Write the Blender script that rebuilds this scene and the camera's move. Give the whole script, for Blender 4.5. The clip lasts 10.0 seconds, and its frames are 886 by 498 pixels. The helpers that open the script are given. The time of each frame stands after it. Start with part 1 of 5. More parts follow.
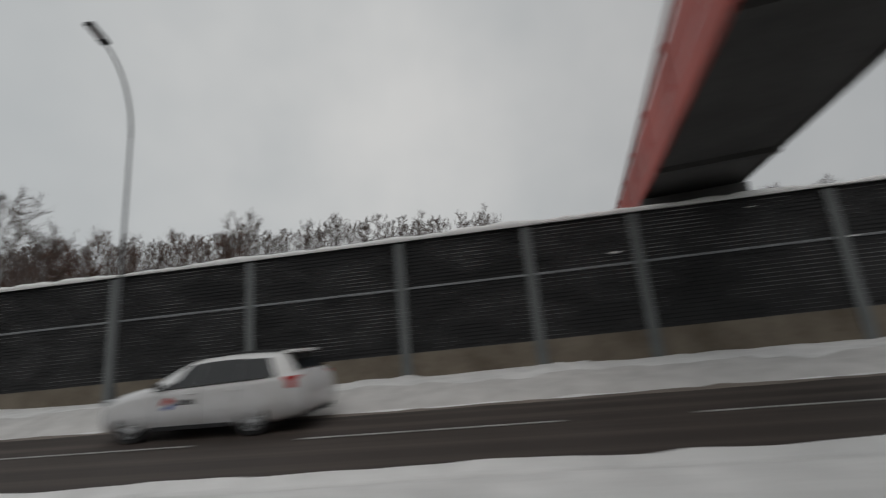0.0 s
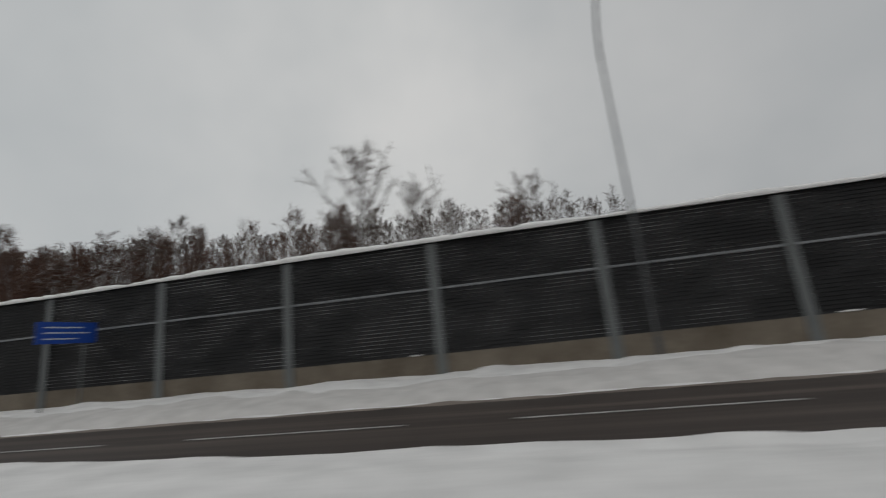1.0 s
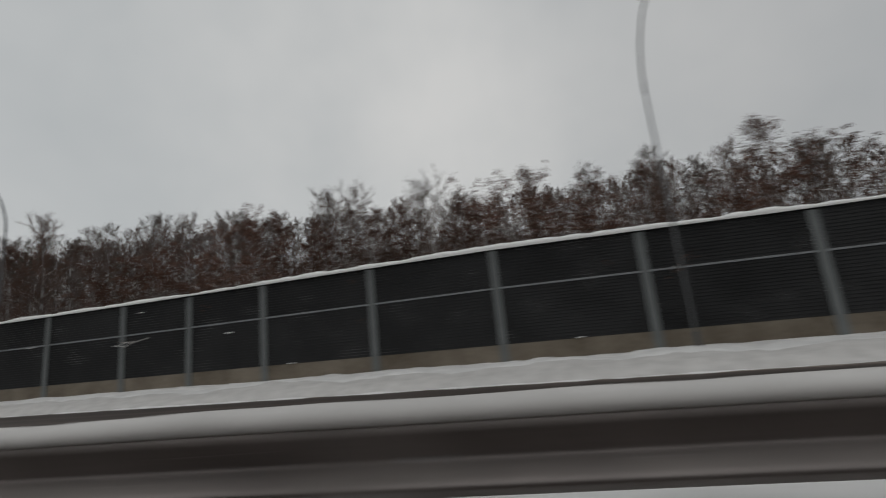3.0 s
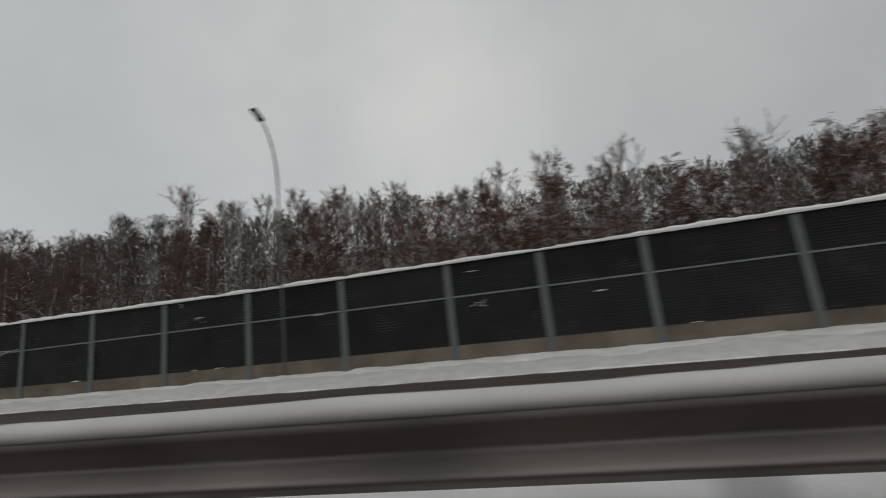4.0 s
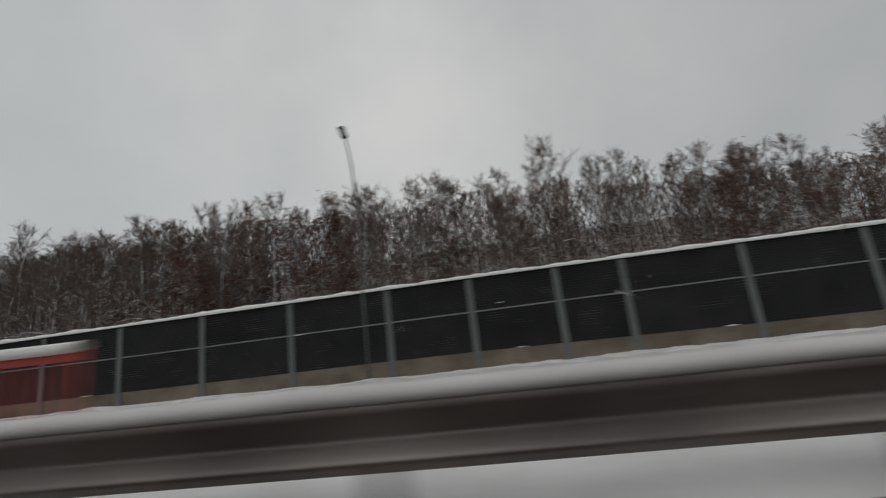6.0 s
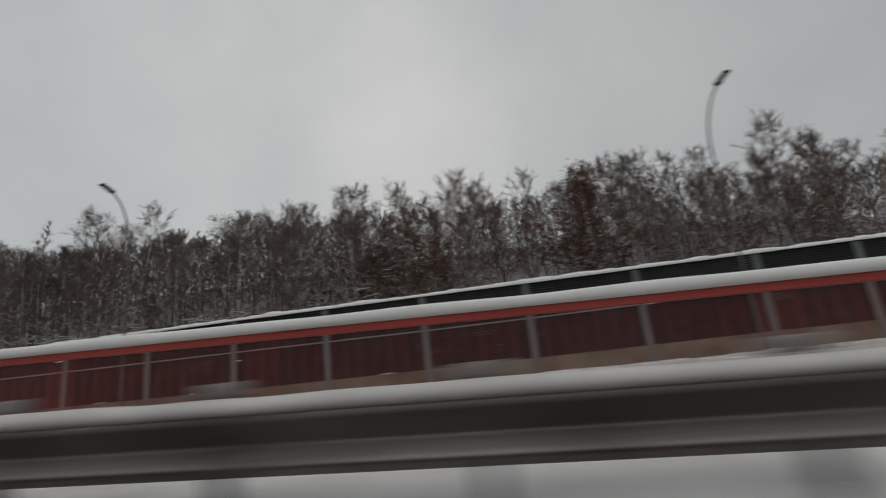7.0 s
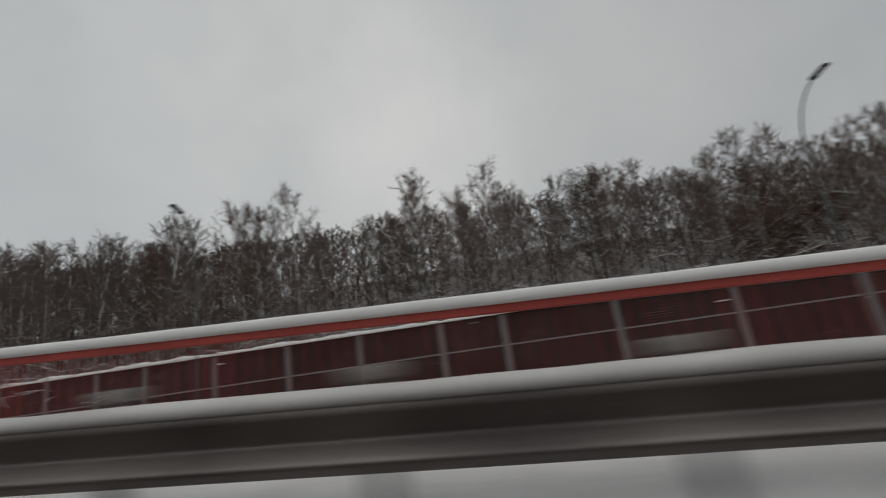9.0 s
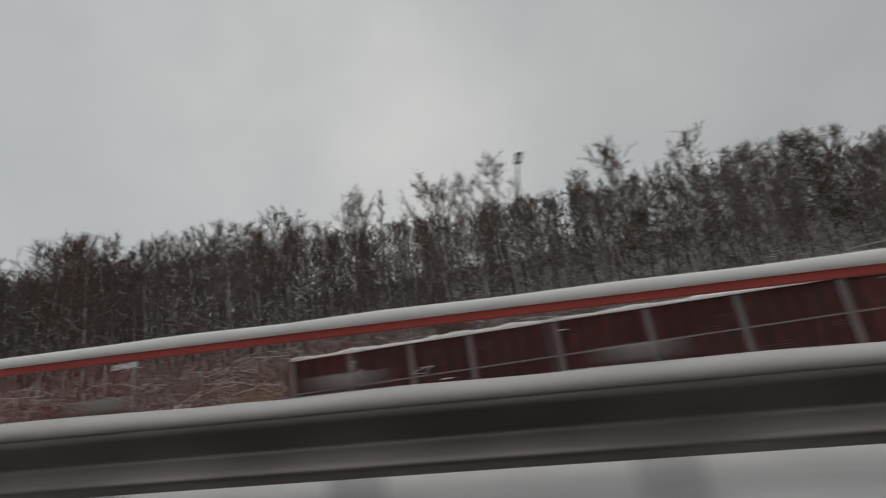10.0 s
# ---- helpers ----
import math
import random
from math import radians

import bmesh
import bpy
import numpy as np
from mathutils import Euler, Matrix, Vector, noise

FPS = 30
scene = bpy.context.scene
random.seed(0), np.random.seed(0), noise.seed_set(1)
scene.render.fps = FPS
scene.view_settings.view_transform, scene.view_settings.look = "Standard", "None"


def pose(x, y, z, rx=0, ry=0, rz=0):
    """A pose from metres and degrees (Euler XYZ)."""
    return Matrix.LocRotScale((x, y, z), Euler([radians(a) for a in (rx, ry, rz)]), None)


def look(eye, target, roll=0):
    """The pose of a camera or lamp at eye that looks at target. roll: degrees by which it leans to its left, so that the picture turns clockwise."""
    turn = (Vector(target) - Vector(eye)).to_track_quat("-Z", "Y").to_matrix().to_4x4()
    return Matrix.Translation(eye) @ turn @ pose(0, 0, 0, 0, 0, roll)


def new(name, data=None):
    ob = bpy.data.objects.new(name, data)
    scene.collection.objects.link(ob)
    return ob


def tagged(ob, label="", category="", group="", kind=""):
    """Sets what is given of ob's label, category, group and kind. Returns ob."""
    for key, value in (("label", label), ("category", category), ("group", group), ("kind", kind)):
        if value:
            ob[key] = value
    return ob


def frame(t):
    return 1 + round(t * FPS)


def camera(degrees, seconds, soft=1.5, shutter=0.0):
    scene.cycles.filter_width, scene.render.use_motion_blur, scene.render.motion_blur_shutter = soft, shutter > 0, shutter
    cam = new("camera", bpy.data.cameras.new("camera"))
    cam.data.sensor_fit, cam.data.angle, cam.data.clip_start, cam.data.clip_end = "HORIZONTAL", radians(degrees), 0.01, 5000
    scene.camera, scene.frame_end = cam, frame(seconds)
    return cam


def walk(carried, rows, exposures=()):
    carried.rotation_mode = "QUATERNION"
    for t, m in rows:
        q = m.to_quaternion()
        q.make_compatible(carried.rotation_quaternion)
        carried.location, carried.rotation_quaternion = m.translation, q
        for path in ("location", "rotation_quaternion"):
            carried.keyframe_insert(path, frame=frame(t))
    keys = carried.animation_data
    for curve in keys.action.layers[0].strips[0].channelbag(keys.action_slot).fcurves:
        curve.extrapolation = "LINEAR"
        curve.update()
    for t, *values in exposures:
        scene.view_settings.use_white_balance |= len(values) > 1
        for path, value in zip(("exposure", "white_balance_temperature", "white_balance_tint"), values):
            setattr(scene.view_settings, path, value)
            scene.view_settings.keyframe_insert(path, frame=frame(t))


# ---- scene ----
cam = camera(94.1, 10.0, soft=1.1, shutter=0.55)
PATH = [
    (0.0, pose(-0.046, -0.341, 1.395, 102.14, 5.34, 8.25)),
    (0.5, pose(-7.733, -0.389, 1.394, 101.99, 5.43, 9.76)),
    (1.0, pose(-15.515, -0.780, 1.420, 102.01, 5.74, 11.12)),
    (1.5, pose(-23.245, -1.124, 1.471, 101.81, 5.83, 12.43)),
    (2.0, pose(-30.660, -1.597, 1.557, 101.48, 5.81, 14.75)),
    (2.2, pose(-33.694, -1.956, 1.595, 101.22, 5.76, 15.35)),
    (3.3, pose(-51.956, -4.361, 1.886, 100.37, 5.87, 14.72)),
    (3.5, pose(-55.336, -4.790, 1.905, 100.13, 5.90, 14.28)),
    (4.0, pose(-63.240, -5.292, 1.950, 100.15, 6.16, 13.89)),
    (4.5, pose(-71.628, -5.998, 1.982, 100.60, 6.41, 12.87)),
    (5.0, pose(-79.743, -6.350, 1.994, 101.01, 6.31, 12.36)),
    (5.2, pose(-83.054, -6.641, 2.000, 101.26, 6.43, 12.03)),
    (6.3, pose(-102.128, -8.019, 2.070, 102.01, 6.36, 9.16)),
    (6.5, pose(-105.798, -8.241, 2.129, 102.26, 6.15, 8.48)),
    (7.0, pose(-114.331, -8.055, 2.296, 102.50, 6.44, 8.64)),
    (7.5, pose(-122.805, -7.933, 2.484, 102.88, 6.65, 8.90)),
    (8.0, pose(-131.226, -7.855, 2.669, 103.48, 6.64, 9.22)),
    (8.5, pose(-139.633, -7.790, 2.849, 103.68, 7.51, 9.45)),
    (9.0, pose(-147.975, -7.805, 3.153, 103.85, 8.18, 9.91)),
    (9.5, pose(-156.354, -8.015, 3.569, 103.79, 8.50, 10.38)),
    (10.0, pose(-164.867, -8.351, 4.037, 103.85, 8.69, 11.23)),
]
walk(cam, PATH)

# ---- overcast winter sky ----
world = bpy.data.worlds.new("sky")
scene.world = world
world.use_nodes = True
wn, wl = world.node_tree.nodes, world.node_tree.links
wn.clear()
sky = wn.new("ShaderNodeTexSky")
sky.sky_type = "NISHITA"
sky.sun_disc = False
sky.sun_elevation = radians(64)
sky.sun_rotation = radians(150)
sky.air_density, sky.dust_density, sky.ozone_density = 1.0, 6.0, 1.0
sat = wn.new("ShaderNodeHueSaturation")
sat.inputs["Saturation"].default_value = 0.12
sat.inputs["Value"].default_value = 0.9
wl.new(sky.outputs[0], sat.inputs["Color"])
# cloud deck: soft grey variation over the dome
geo = wn.new("ShaderNodeTexCoord")
cloud = wn.new("ShaderNodeTexNoise")
cloud.inputs["Scale"].default_value = 1.9
cloud.inputs["Detail"].default_value = 4
cloud.inputs["Roughness"].default_value = 0.5
wl.new(geo.outputs["Generated"], cloud.inputs["Vector"])
ramp = wn.new("ShaderNodeValToRGB")
ramp.color_ramp.elements[0].position, ramp.color_ramp.elements[1].position = 0.3, 0.72
ramp.color_ramp.elements[0].color = (3.55, 3.72, 3.8, 1)
ramp.color_ramp.elements[1].color = (4.95, 4.95, 4.9, 1)
wl.new(cloud.outputs["Fac"], ramp.inputs["Fac"])
mixs = wn.new("ShaderNodeMixRGB")
mixs.inputs["Fac"].default_value = 0.82
wl.new(sat.outputs[0], mixs.inputs[1])
wl.new(ramp.outputs[0], mixs.inputs[2])
# sky colour dimmed to both sides, most towards +x, imitating a window reflection
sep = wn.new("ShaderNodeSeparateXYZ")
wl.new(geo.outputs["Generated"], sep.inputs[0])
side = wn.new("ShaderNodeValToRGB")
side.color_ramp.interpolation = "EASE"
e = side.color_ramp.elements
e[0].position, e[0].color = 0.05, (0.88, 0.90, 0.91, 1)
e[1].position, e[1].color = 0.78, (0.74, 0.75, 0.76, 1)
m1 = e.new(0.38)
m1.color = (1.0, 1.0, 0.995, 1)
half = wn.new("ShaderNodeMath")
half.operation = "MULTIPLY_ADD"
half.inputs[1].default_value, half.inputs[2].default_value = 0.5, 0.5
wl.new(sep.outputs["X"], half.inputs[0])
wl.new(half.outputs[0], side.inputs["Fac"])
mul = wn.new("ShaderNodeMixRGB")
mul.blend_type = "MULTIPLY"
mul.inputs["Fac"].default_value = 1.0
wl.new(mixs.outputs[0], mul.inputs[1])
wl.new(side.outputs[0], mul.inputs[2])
bg = wn.new("ShaderNodeBackground")
bg.inputs["Strength"].default_value = 0.131
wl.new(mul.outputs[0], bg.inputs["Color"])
wout = wn.new("ShaderNodeOutputWorld")
wl.new(bg.outputs[0], wout.inputs["Surface"])

sun_data = bpy.data.lights.new("sun", "SUN")
sun_data.energy, sun_data.angle, sun_data.color = 0.12, radians(60), (1.0, 0.97, 0.93)
sun_lamp = new("sun", sun_data)
sun_lamp.matrix_world = look((0, 0, 60), (8, 13, 28))


# ---- materials ----
def mat(name, color, rough=0.7, metal=0.0, var=0.15, scale=3.0, fine=40.0, bump=0.0, dark=None, coat=0.0, per_object=0.0, spec=0.5):
    """Procedural surface: two scales of noise vary the colour and roughness, fine noise gives the relief."""
    m = bpy.data.materials.new(name)
    m.use_nodes = True
    n, l = m.node_tree.nodes, m.node_tree.links
    b = n["Principled BSDF"]
    b.inputs["Roughness"].default_value = rough
    b.inputs["Metallic"].default_value = metal
    b.inputs["Coat Weight"].default_value = coat
    b.inputs["Specular IOR Level"].default_value = spec
    tc = n.new("ShaderNodeTexCoord")
    n1 = n.new("ShaderNodeTexNoise")
    n1.inputs["Scale"].default_value, n1.inputs["Detail"].default_value = scale, 5
    n2 = n.new("ShaderNodeTexNoise")
    n2.inputs["Scale"].default_value, n2.inputs["Detail"].default_value = fine, 3
    l.new(tc.outputs["Object"], n1.inputs["Vector"])
    l.new(tc.outputs["Object"], n2.inputs["Vector"])
    add = n.new("ShaderNodeMath")
    add.operation = "MULTIPLY_ADD"
    add.inputs[1].default_value = 0.35
    l.new(n2.outputs["Fac"], add.inputs[0])
    l.new(n1.outputs["Fac"], add.inputs[2])
    src = add.outputs[0]
    if per_object:
        oi = n.new("ShaderNodeObjectInfo")
        po = n.new("ShaderNodeMath")
        po.operation = "MULTIPLY_ADD"
        po.inputs[1].default_value = per_object
        l.new(oi.outputs["Random"], po.inputs[0])
        l.new(src, po.inputs[2])
        src = po.outputs[0]
    r = n.new("ShaderNodeValToRGB")
    r.color_ramp.elements[0].position = 0.38
    r.color_ramp.elements[1].position = 0.92 + per_object
    lo = dark or tuple(max(0, c * (1 - var)) for c in color)
    hi = tuple(min(1, c * (1 + var)) for c in color)
    r.color_ramp.elements[0].color = (*lo, 1)
    r.color_ramp.elements[1].color = (*hi, 1)
    l.new(src, r.inputs["Fac"])
    l.new(r.outputs[0], b.inputs["Base Color"])
    if bump:
        bp = n.new("ShaderNodeBump")
        bp.inputs["Strength"].default_value = min(1, bump * 5)
        bp.inputs["Distance"].default_value = bump
        l.new(add.outputs[0], bp.inputs["Height"])
        l.new(bp.outputs[0], b.inputs["Normal"])
    return m


SNOW = mat("snow", (0.69, 0.683, 0.673), 0.9, var=0.17, scale=1.6, fine=14, bump=0.035)
# lit copy of the snow: brighter light on caps put into the colour
SNOW_CAP = mat("lit_snow_cap", (0.785, 0.78, 0.765), 0.9, var=0.08, scale=4, fine=60, bump=0.008)
# shaded copy, darkened in colour for guardrail cap and branches; also soiled verge snow
SNOW_SOILED_SHADED = mat("soiled_and_shaded_snow", (0.53, 0.515, 0.50), 0.9, var=0.16, scale=2.5, fine=30, bump=0.012)
SNOW_DIRTY = mat("dirty_snow", (0.22, 0.205, 0.195), 0.9, var=0.15, scale=6, fine=60)
FOREST_FLOOR = mat("leaf_litter_with_old_snow", (0.19, 0.178, 0.170), 0.95, var=0.5, scale=0.8, fine=5, bump=0.02, dark=(0.045, 0.037, 0.032))
# road-edge slush; also colours the painted shade strip under the guardrail
SLUSH_AND_SHADE = mat("slush", (0.17, 0.142, 0.120), 0.7, var=0.45, scale=0.9, fine=12, bump=0.02)
STEEL = mat("galvanised_steel", (0.30, 0.305, 0.31), 0.45, 0.55, var=0.2, scale=2.2, fine=60)
POST = mat("grey_painted_steel_post", (0.155, 0.165, 0.165), 0.8, spec=0.2, var=0.16, scale=1.5, fine=30, per_object=0.15)
LAMP_STEEL = mat("lamp_pole_steel", (0.085, 0.088, 0.09), 0.7, 0.0, spec=0.2, var=0.12, scale=1, fine=30)
BEAM = mat("weathered_guardrail_zinc", (0.27, 0.244, 0.233), 0.66, 0.8, spec=0.2, var=0.35, scale=1.4, fine=25)
PANEL = mat("dark_green_black_panel", (0.0262, 0.0262, 0.0266), 0.85, spec=0.12, var=0.4, scale=0.8, fine=14, per_object=0.2)
RAIL_GREY = mat("light_grey_joint_rail", (0.21, 0.22, 0.23), 0.55, var=0.2, scale=2, fine=30)
CONCRETE = mat("stained_concrete", (0.185, 0.160, 0.128), 0.95, spec=0.2, var=0.3, scale=0.7, fine=9, bump=0.01, dark=(0.095, 0.077, 0.057))
RED = mat("red_painted_steel", (0.40, 0.072, 0.058), 0.65, spec=0.3, var=0.18, scale=1.2, fine=30)
RED_PANEL = mat("faded_red_cladding", (0.46, 0.075, 0.055), 0.6, var=0.25, scale=0.5, fine=8)
SOFFIT = mat("dark_grey_soffit", (0.085, 0.085, 0.084), 0.8, var=0.3, scale=0.6, fine=6)
WHITE_PAINT = mat("white_car_paint", (0.76, 0.765, 0.775), 0.25, var=0.04, scale=1, fine=8, coat=0.5, dark=(0.64, 0.63, 0.61))
RUBBER = mat("tyre_rubber", (0.02, 0.02, 0.021), 0.8, var=0.2)
BLACK = mat("black_plastic", (0.018, 0.018, 0.019), 0.5, var=0.2)
ALLOY = mat("silver_alloy", (0.45, 0.46, 0.47), 0.35, 0.6, var=0.1)
GLASS = mat("dark_tinted_glass", (0.012, 0.014, 0.016), 0.06, var=0.1)
TAIL = mat("red_tail_lens", (0.5, 0.02, 0.015), 0.2, var=0.1, coat=0.5)
BLUE = mat("blue_sign_face", (0.012, 0.065, 0.36), 0.5, var=0.1, scale=1)
WHITE_SIGN = mat("white_reflective_film", (0.7, 0.72, 0.74), 0.5, var=0.05)
GREEN = mat("green_plastic", (0.012, 0.16, 0.06), 0.5, var=0.15, scale=1.5)
DARK_GREEN = mat("dark_green_paint", (0.020, 0.055, 0.035), 0.5, var=0.2, scale=1.5)
YELLOW = mat("yellow_painted_block", (0.48, 0.33, 0.08), 0.7, var=0.2, scale=2)
BARK = mat("grey_brown_bark", (0.125, 0.108, 0.098), 0.9, spec=0.1, var=0.5, scale=2.5, fine=25, per_object=0.5)
TWIG = mat("dark_twigs", (0.112, 0.089, 0.079), 0.95, spec=0.1, var=0.3, scale=0.6, fine=5, per_object=0.5)
TWIG_RED = mat("red_brown_twigs", (0.105, 0.068, 0.055), 0.95, spec=0.1, var=0.3, scale=0.6, fine=5, per_object=0.4)
LEAF = mat("withered_brown_leaves", (0.100, 0.055, 0.040), 0.95, spec=0.1, var=0.4, scale=1.2, fine=6, per_object=0.3)
REED = mat("dead_reed", (0.36, 0.285, 0.195), 0.9, spec=0.1, var=0.35, scale=1.5, fine=8)
PINE = mat("dark_green_needles", (0.030, 0.038, 0.022), 0.9, var=0.4, scale=1.5, fine=6, per_object=0.3)


def asphalt():
    """Wet brown-grey asphalt with paler dry bands along the wheel tracks and slush smears."""
    m = mat("wet_asphalt", (0.046, 0.0365, 0.032), 0.6, spec=0.25, var=0.3, scale=0.5, fine=70, bump=0.004)
    n, l = m.node_tree.nodes, m.node_tree.links
    b = n["Principled BSDF"]
    old = b.inputs["Base Color"].links[0].from_socket
    tc = n.new("ShaderNodeTexCoord")
    mp = n.new("ShaderNodeMapping")
    mp.inputs["Scale"].default_value = (0.03, 2.2, 1)
    l.new(tc.outputs["Object"], mp.inputs["Vector"])
    st = n.new("ShaderNodeTexNoise")
    st.inputs["Scale"].default_value, st.inputs["Detail"].default_value = 1.0, 6
    l.new(mp.outputs[0], st.inputs["Vector"])
    rr = n.new("ShaderNodeValToRGB")
    rr.color_ramp.elements[0].position, rr.color_ramp.elements[1].position = 0.45, 0.75
    l.new(st.outputs["Fac"], rr.inputs["Fac"])
    mx = n.new("ShaderNodeMixRGB")
    l.new(rr.outputs[0], mx.inputs["Fac"])
    l.new(old, mx.inputs[1])
    mx.inputs[2].default_value = (0.100, 0.080, 0.069, 1)
    l.new(mx.outputs[0], b.inputs["Base Color"])
    return m


ASPHALT = asphalt()


def long_streaks(m, light, share):
    """Salt runs and scrapes drawn out along the rail."""
    n, l = m.node_tree.nodes, m.node_tree.links
    b = n["Principled BSDF"]
    old = b.inputs["Base Color"].links[0].from_socket
    tc = n.new("ShaderNodeTexCoord")
    mp = n.new("ShaderNodeMapping")
    mp.inputs["Scale"].default_value = (0.22, 6.0, 34.0)
    l.new(tc.outputs["Object"], mp.inputs["Vector"])
    ns = n.new("ShaderNodeTexNoise")
    ns.inputs["Scale"].default_value, ns.inputs["Detail"].default_value = 1.0, 4
    l.new(mp.outputs[0], ns.inputs["Vector"])
    r = n.new("ShaderNodeValToRGB")
    r.color_ramp.elements[0].position, r.color_ramp.elements[1].position = 1 - share, 1 - share + 0.16
    l.new(ns.outputs["Fac"], r.inputs["Fac"])
    mx = n.new("ShaderNodeMixRGB")
    l.new(r.outputs[0], mx.inputs["Fac"])
    l.new(old, mx.inputs[1])
    mx.inputs[2].default_value = (*light, 1)
    l.new(mx.outputs[0], b.inputs["Base Color"])


long_streaks(BEAM, (0.40, 0.375, 0.36), 0.34)


def snow_plaster(m, share, scale):
    """Wind-blown snow stuck to bark in patches drawn out along the trunk."""
    n, l = m.node_tree.nodes, m.node_tree.links
    b = n["Principled BSDF"]
    old = b.inputs["Base Color"].links[0].from_socket
    tc = n.new("ShaderNodeTexCoord")
    mp = n.new("ShaderNodeMapping")
    mp.inputs["Scale"].default_value = (scale, scale, scale * 0.3)
    l.new(tc.outputs["Object"], mp.inputs["Vector"])
    ns = n.new("ShaderNodeTexNoise")
    ns.inputs["Scale"].default_value, ns.inputs["Detail"].default_value = 1.0, 4
    l.new(mp.outputs[0], ns.inputs["Vector"])
    r = n.new("ShaderNodeValToRGB")
    r.color_ramp.elements[0].position, r.color_ramp.elements[1].position = 1 - share - 0.06, 1 - share + 0.1
    l.new(ns.outputs["Fac"], r.inputs["Fac"])
    mx = n.new("ShaderNodeMixRGB")
    l.new(r.outputs[0], mx.inputs["Fac"])
    l.new(old, mx.inputs[1])
    mx.inputs[2].default_value = (0.42, 0.42, 0.42, 1)
    l.new(mx.outputs[0], b.inputs["Base Color"])


snow_plaster(BARK, 0.52, 2.2)


# ---- builders ----
def obj(name, bm, material, parent=None, label="", smooth=False, loc=None):
    me = bpy.data.meshes.new(name)
    bm.to_mesh(me)
    bm.free()
    if smooth:
        me.shade_smooth()
    for x in (material if isinstance(material, (list, tuple)) else [material]):
        me.materials.append(x)
    ob = new(name, me)
    if parent:
        ob.parent = parent
    if loc:
        ob.location = loc
    if label:
        ob["label"] = label
    return ob


def part(name, bm, material, parent, label="", smooth=False, loc=None):
    return obj(name, bm, material, parent, label, smooth, loc)


def thing(name, label, category, loc=(0, 0, 0), group="", kind=""):
    ob = new(name)
    ob.location = loc
    return tagged(ob, label, category, group, kind)


def sheet(name, verts, faces, material, parent=None, label="", smooth=True):
    me = bpy.data.meshes.new(name)
    me.from_pydata([tuple(map(float, v)) for v in verts], [], [tuple(map(int, q)) for q in faces])
    if smooth:
        me.shade_smooth()
    for x in (material if isinstance(material, (list, tuple)) else [material]):
        me.materials.append(x)
    me.update()
    ob = new(name, me)
    if parent:
        ob.parent = parent
    if label:
        ob["label"] = label
    return ob


def box(bm, x0, x1, y0, y1, z0, z1, bev=0.0):
    g = bmesh.ops.create_cube(bm, size=1)
    for v in g["verts"]:
        v.co = ((x0 + x1) / 2 + v.co.x * (x1 - x0), (y0 + y1) / 2 + v.co.y * (y1 - y0), (z0 + z1) / 2 + v.co.z * (z1 - z0))
    if bev:
        ed = list({e for v in g["verts"] for e in v.link_edges})
        bmesh.ops.bevel(bm, geom=ed, offset=bev, segments=2, affect="EDGES", profile=0.6)
    return bm


def cyl(bm, p0, p1, r0, r1, seg=12, caps=True):
    p0, p1 = Vector(p0), Vector(p1)
    d = p1 - p0
    g = bmesh.ops.create_cone(bm, cap_ends=caps, segments=seg, radius1=r0, radius2=r1, depth=d.length)
    m = Matrix.Translation((p0 + p1) / 2) @ d.to_track_quat("Z", "Y").to_matrix().to_4x4()
    bmesh.ops.transform(bm, matrix=m, verts=g["verts"])
    return bm


def tube(bm, pts, radii, seg=10):
    for a, b, r0, r1 in zip(pts, pts[1:], radii, radii[1:]):
        cyl(bm, a, b, r0, r1, seg)
    return bm


def pipe(pts, radii, seg=12):
    """One continuous round pipe along points, closed at both ends: verts and faces."""
    verts, faces = [], []
    for i, p in enumerate(pts):
        d = (Vector(pts[min(i + 1, len(pts) - 1)]) - Vector(pts[max(i - 1, 0)])).normalized()
        a = Vector((1, 0, 0)) if abs(d.x) < 0.9 else Vector((0, 1, 0))
        u = d.cross(a).normalized()
        w = d.cross(u)
        for k in range(seg):
            t = 2 * math.pi * k / seg
            verts.append(tuple(Vector(p) + (u * math.cos(t) + w * math.sin(t)) * radii[i]))
    for i in range(len(pts) - 1):
        for k in range(seg):
            faces.append((i * seg + k, i * seg + (k + 1) % seg, (i + 1) * seg + (k + 1) % seg, (i + 1) * seg + k))
    faces.append(tuple(range(seg - 1, -1, -1)))
    faces.append(tuple((len(pts) - 1) * seg + k for k in range(seg)))
    return verts, faces


def sweep(path, prof, closed=False):
    """Sweeps an (offset across, height) profile along points (x, y, z): verts and faces."""
    verts, faces = [], []
    n = len(prof)
    for i, p in enumerate(path):
        a, b = Vector(path[max(0, i - 1)]), Vector(path[min(len(path) - 1, i + 1)])
        t = (b - a)
        nx, ny = t.y, -t.x
        ln = math.hypot(nx, ny) or 1
        for u, h in prof:
            verts.append((p[0] - nx / ln * u * -1, p[1] - ny / ln * u * -1, p[2] + h))
    m = n if closed else n - 1
    for i in range(len(path) - 1):
        for j in range(m):
            k = (j + 1) % n
            faces.append((i * n + j, i * n + k, (i + 1) * n + k, (i + 1) * n + j))
    if closed:
        faces.append(tuple(range(n - 1, -1, -1)))
        faces.append(tuple((len(path) - 1) * n + j for j in range(n)))
    return verts, faces


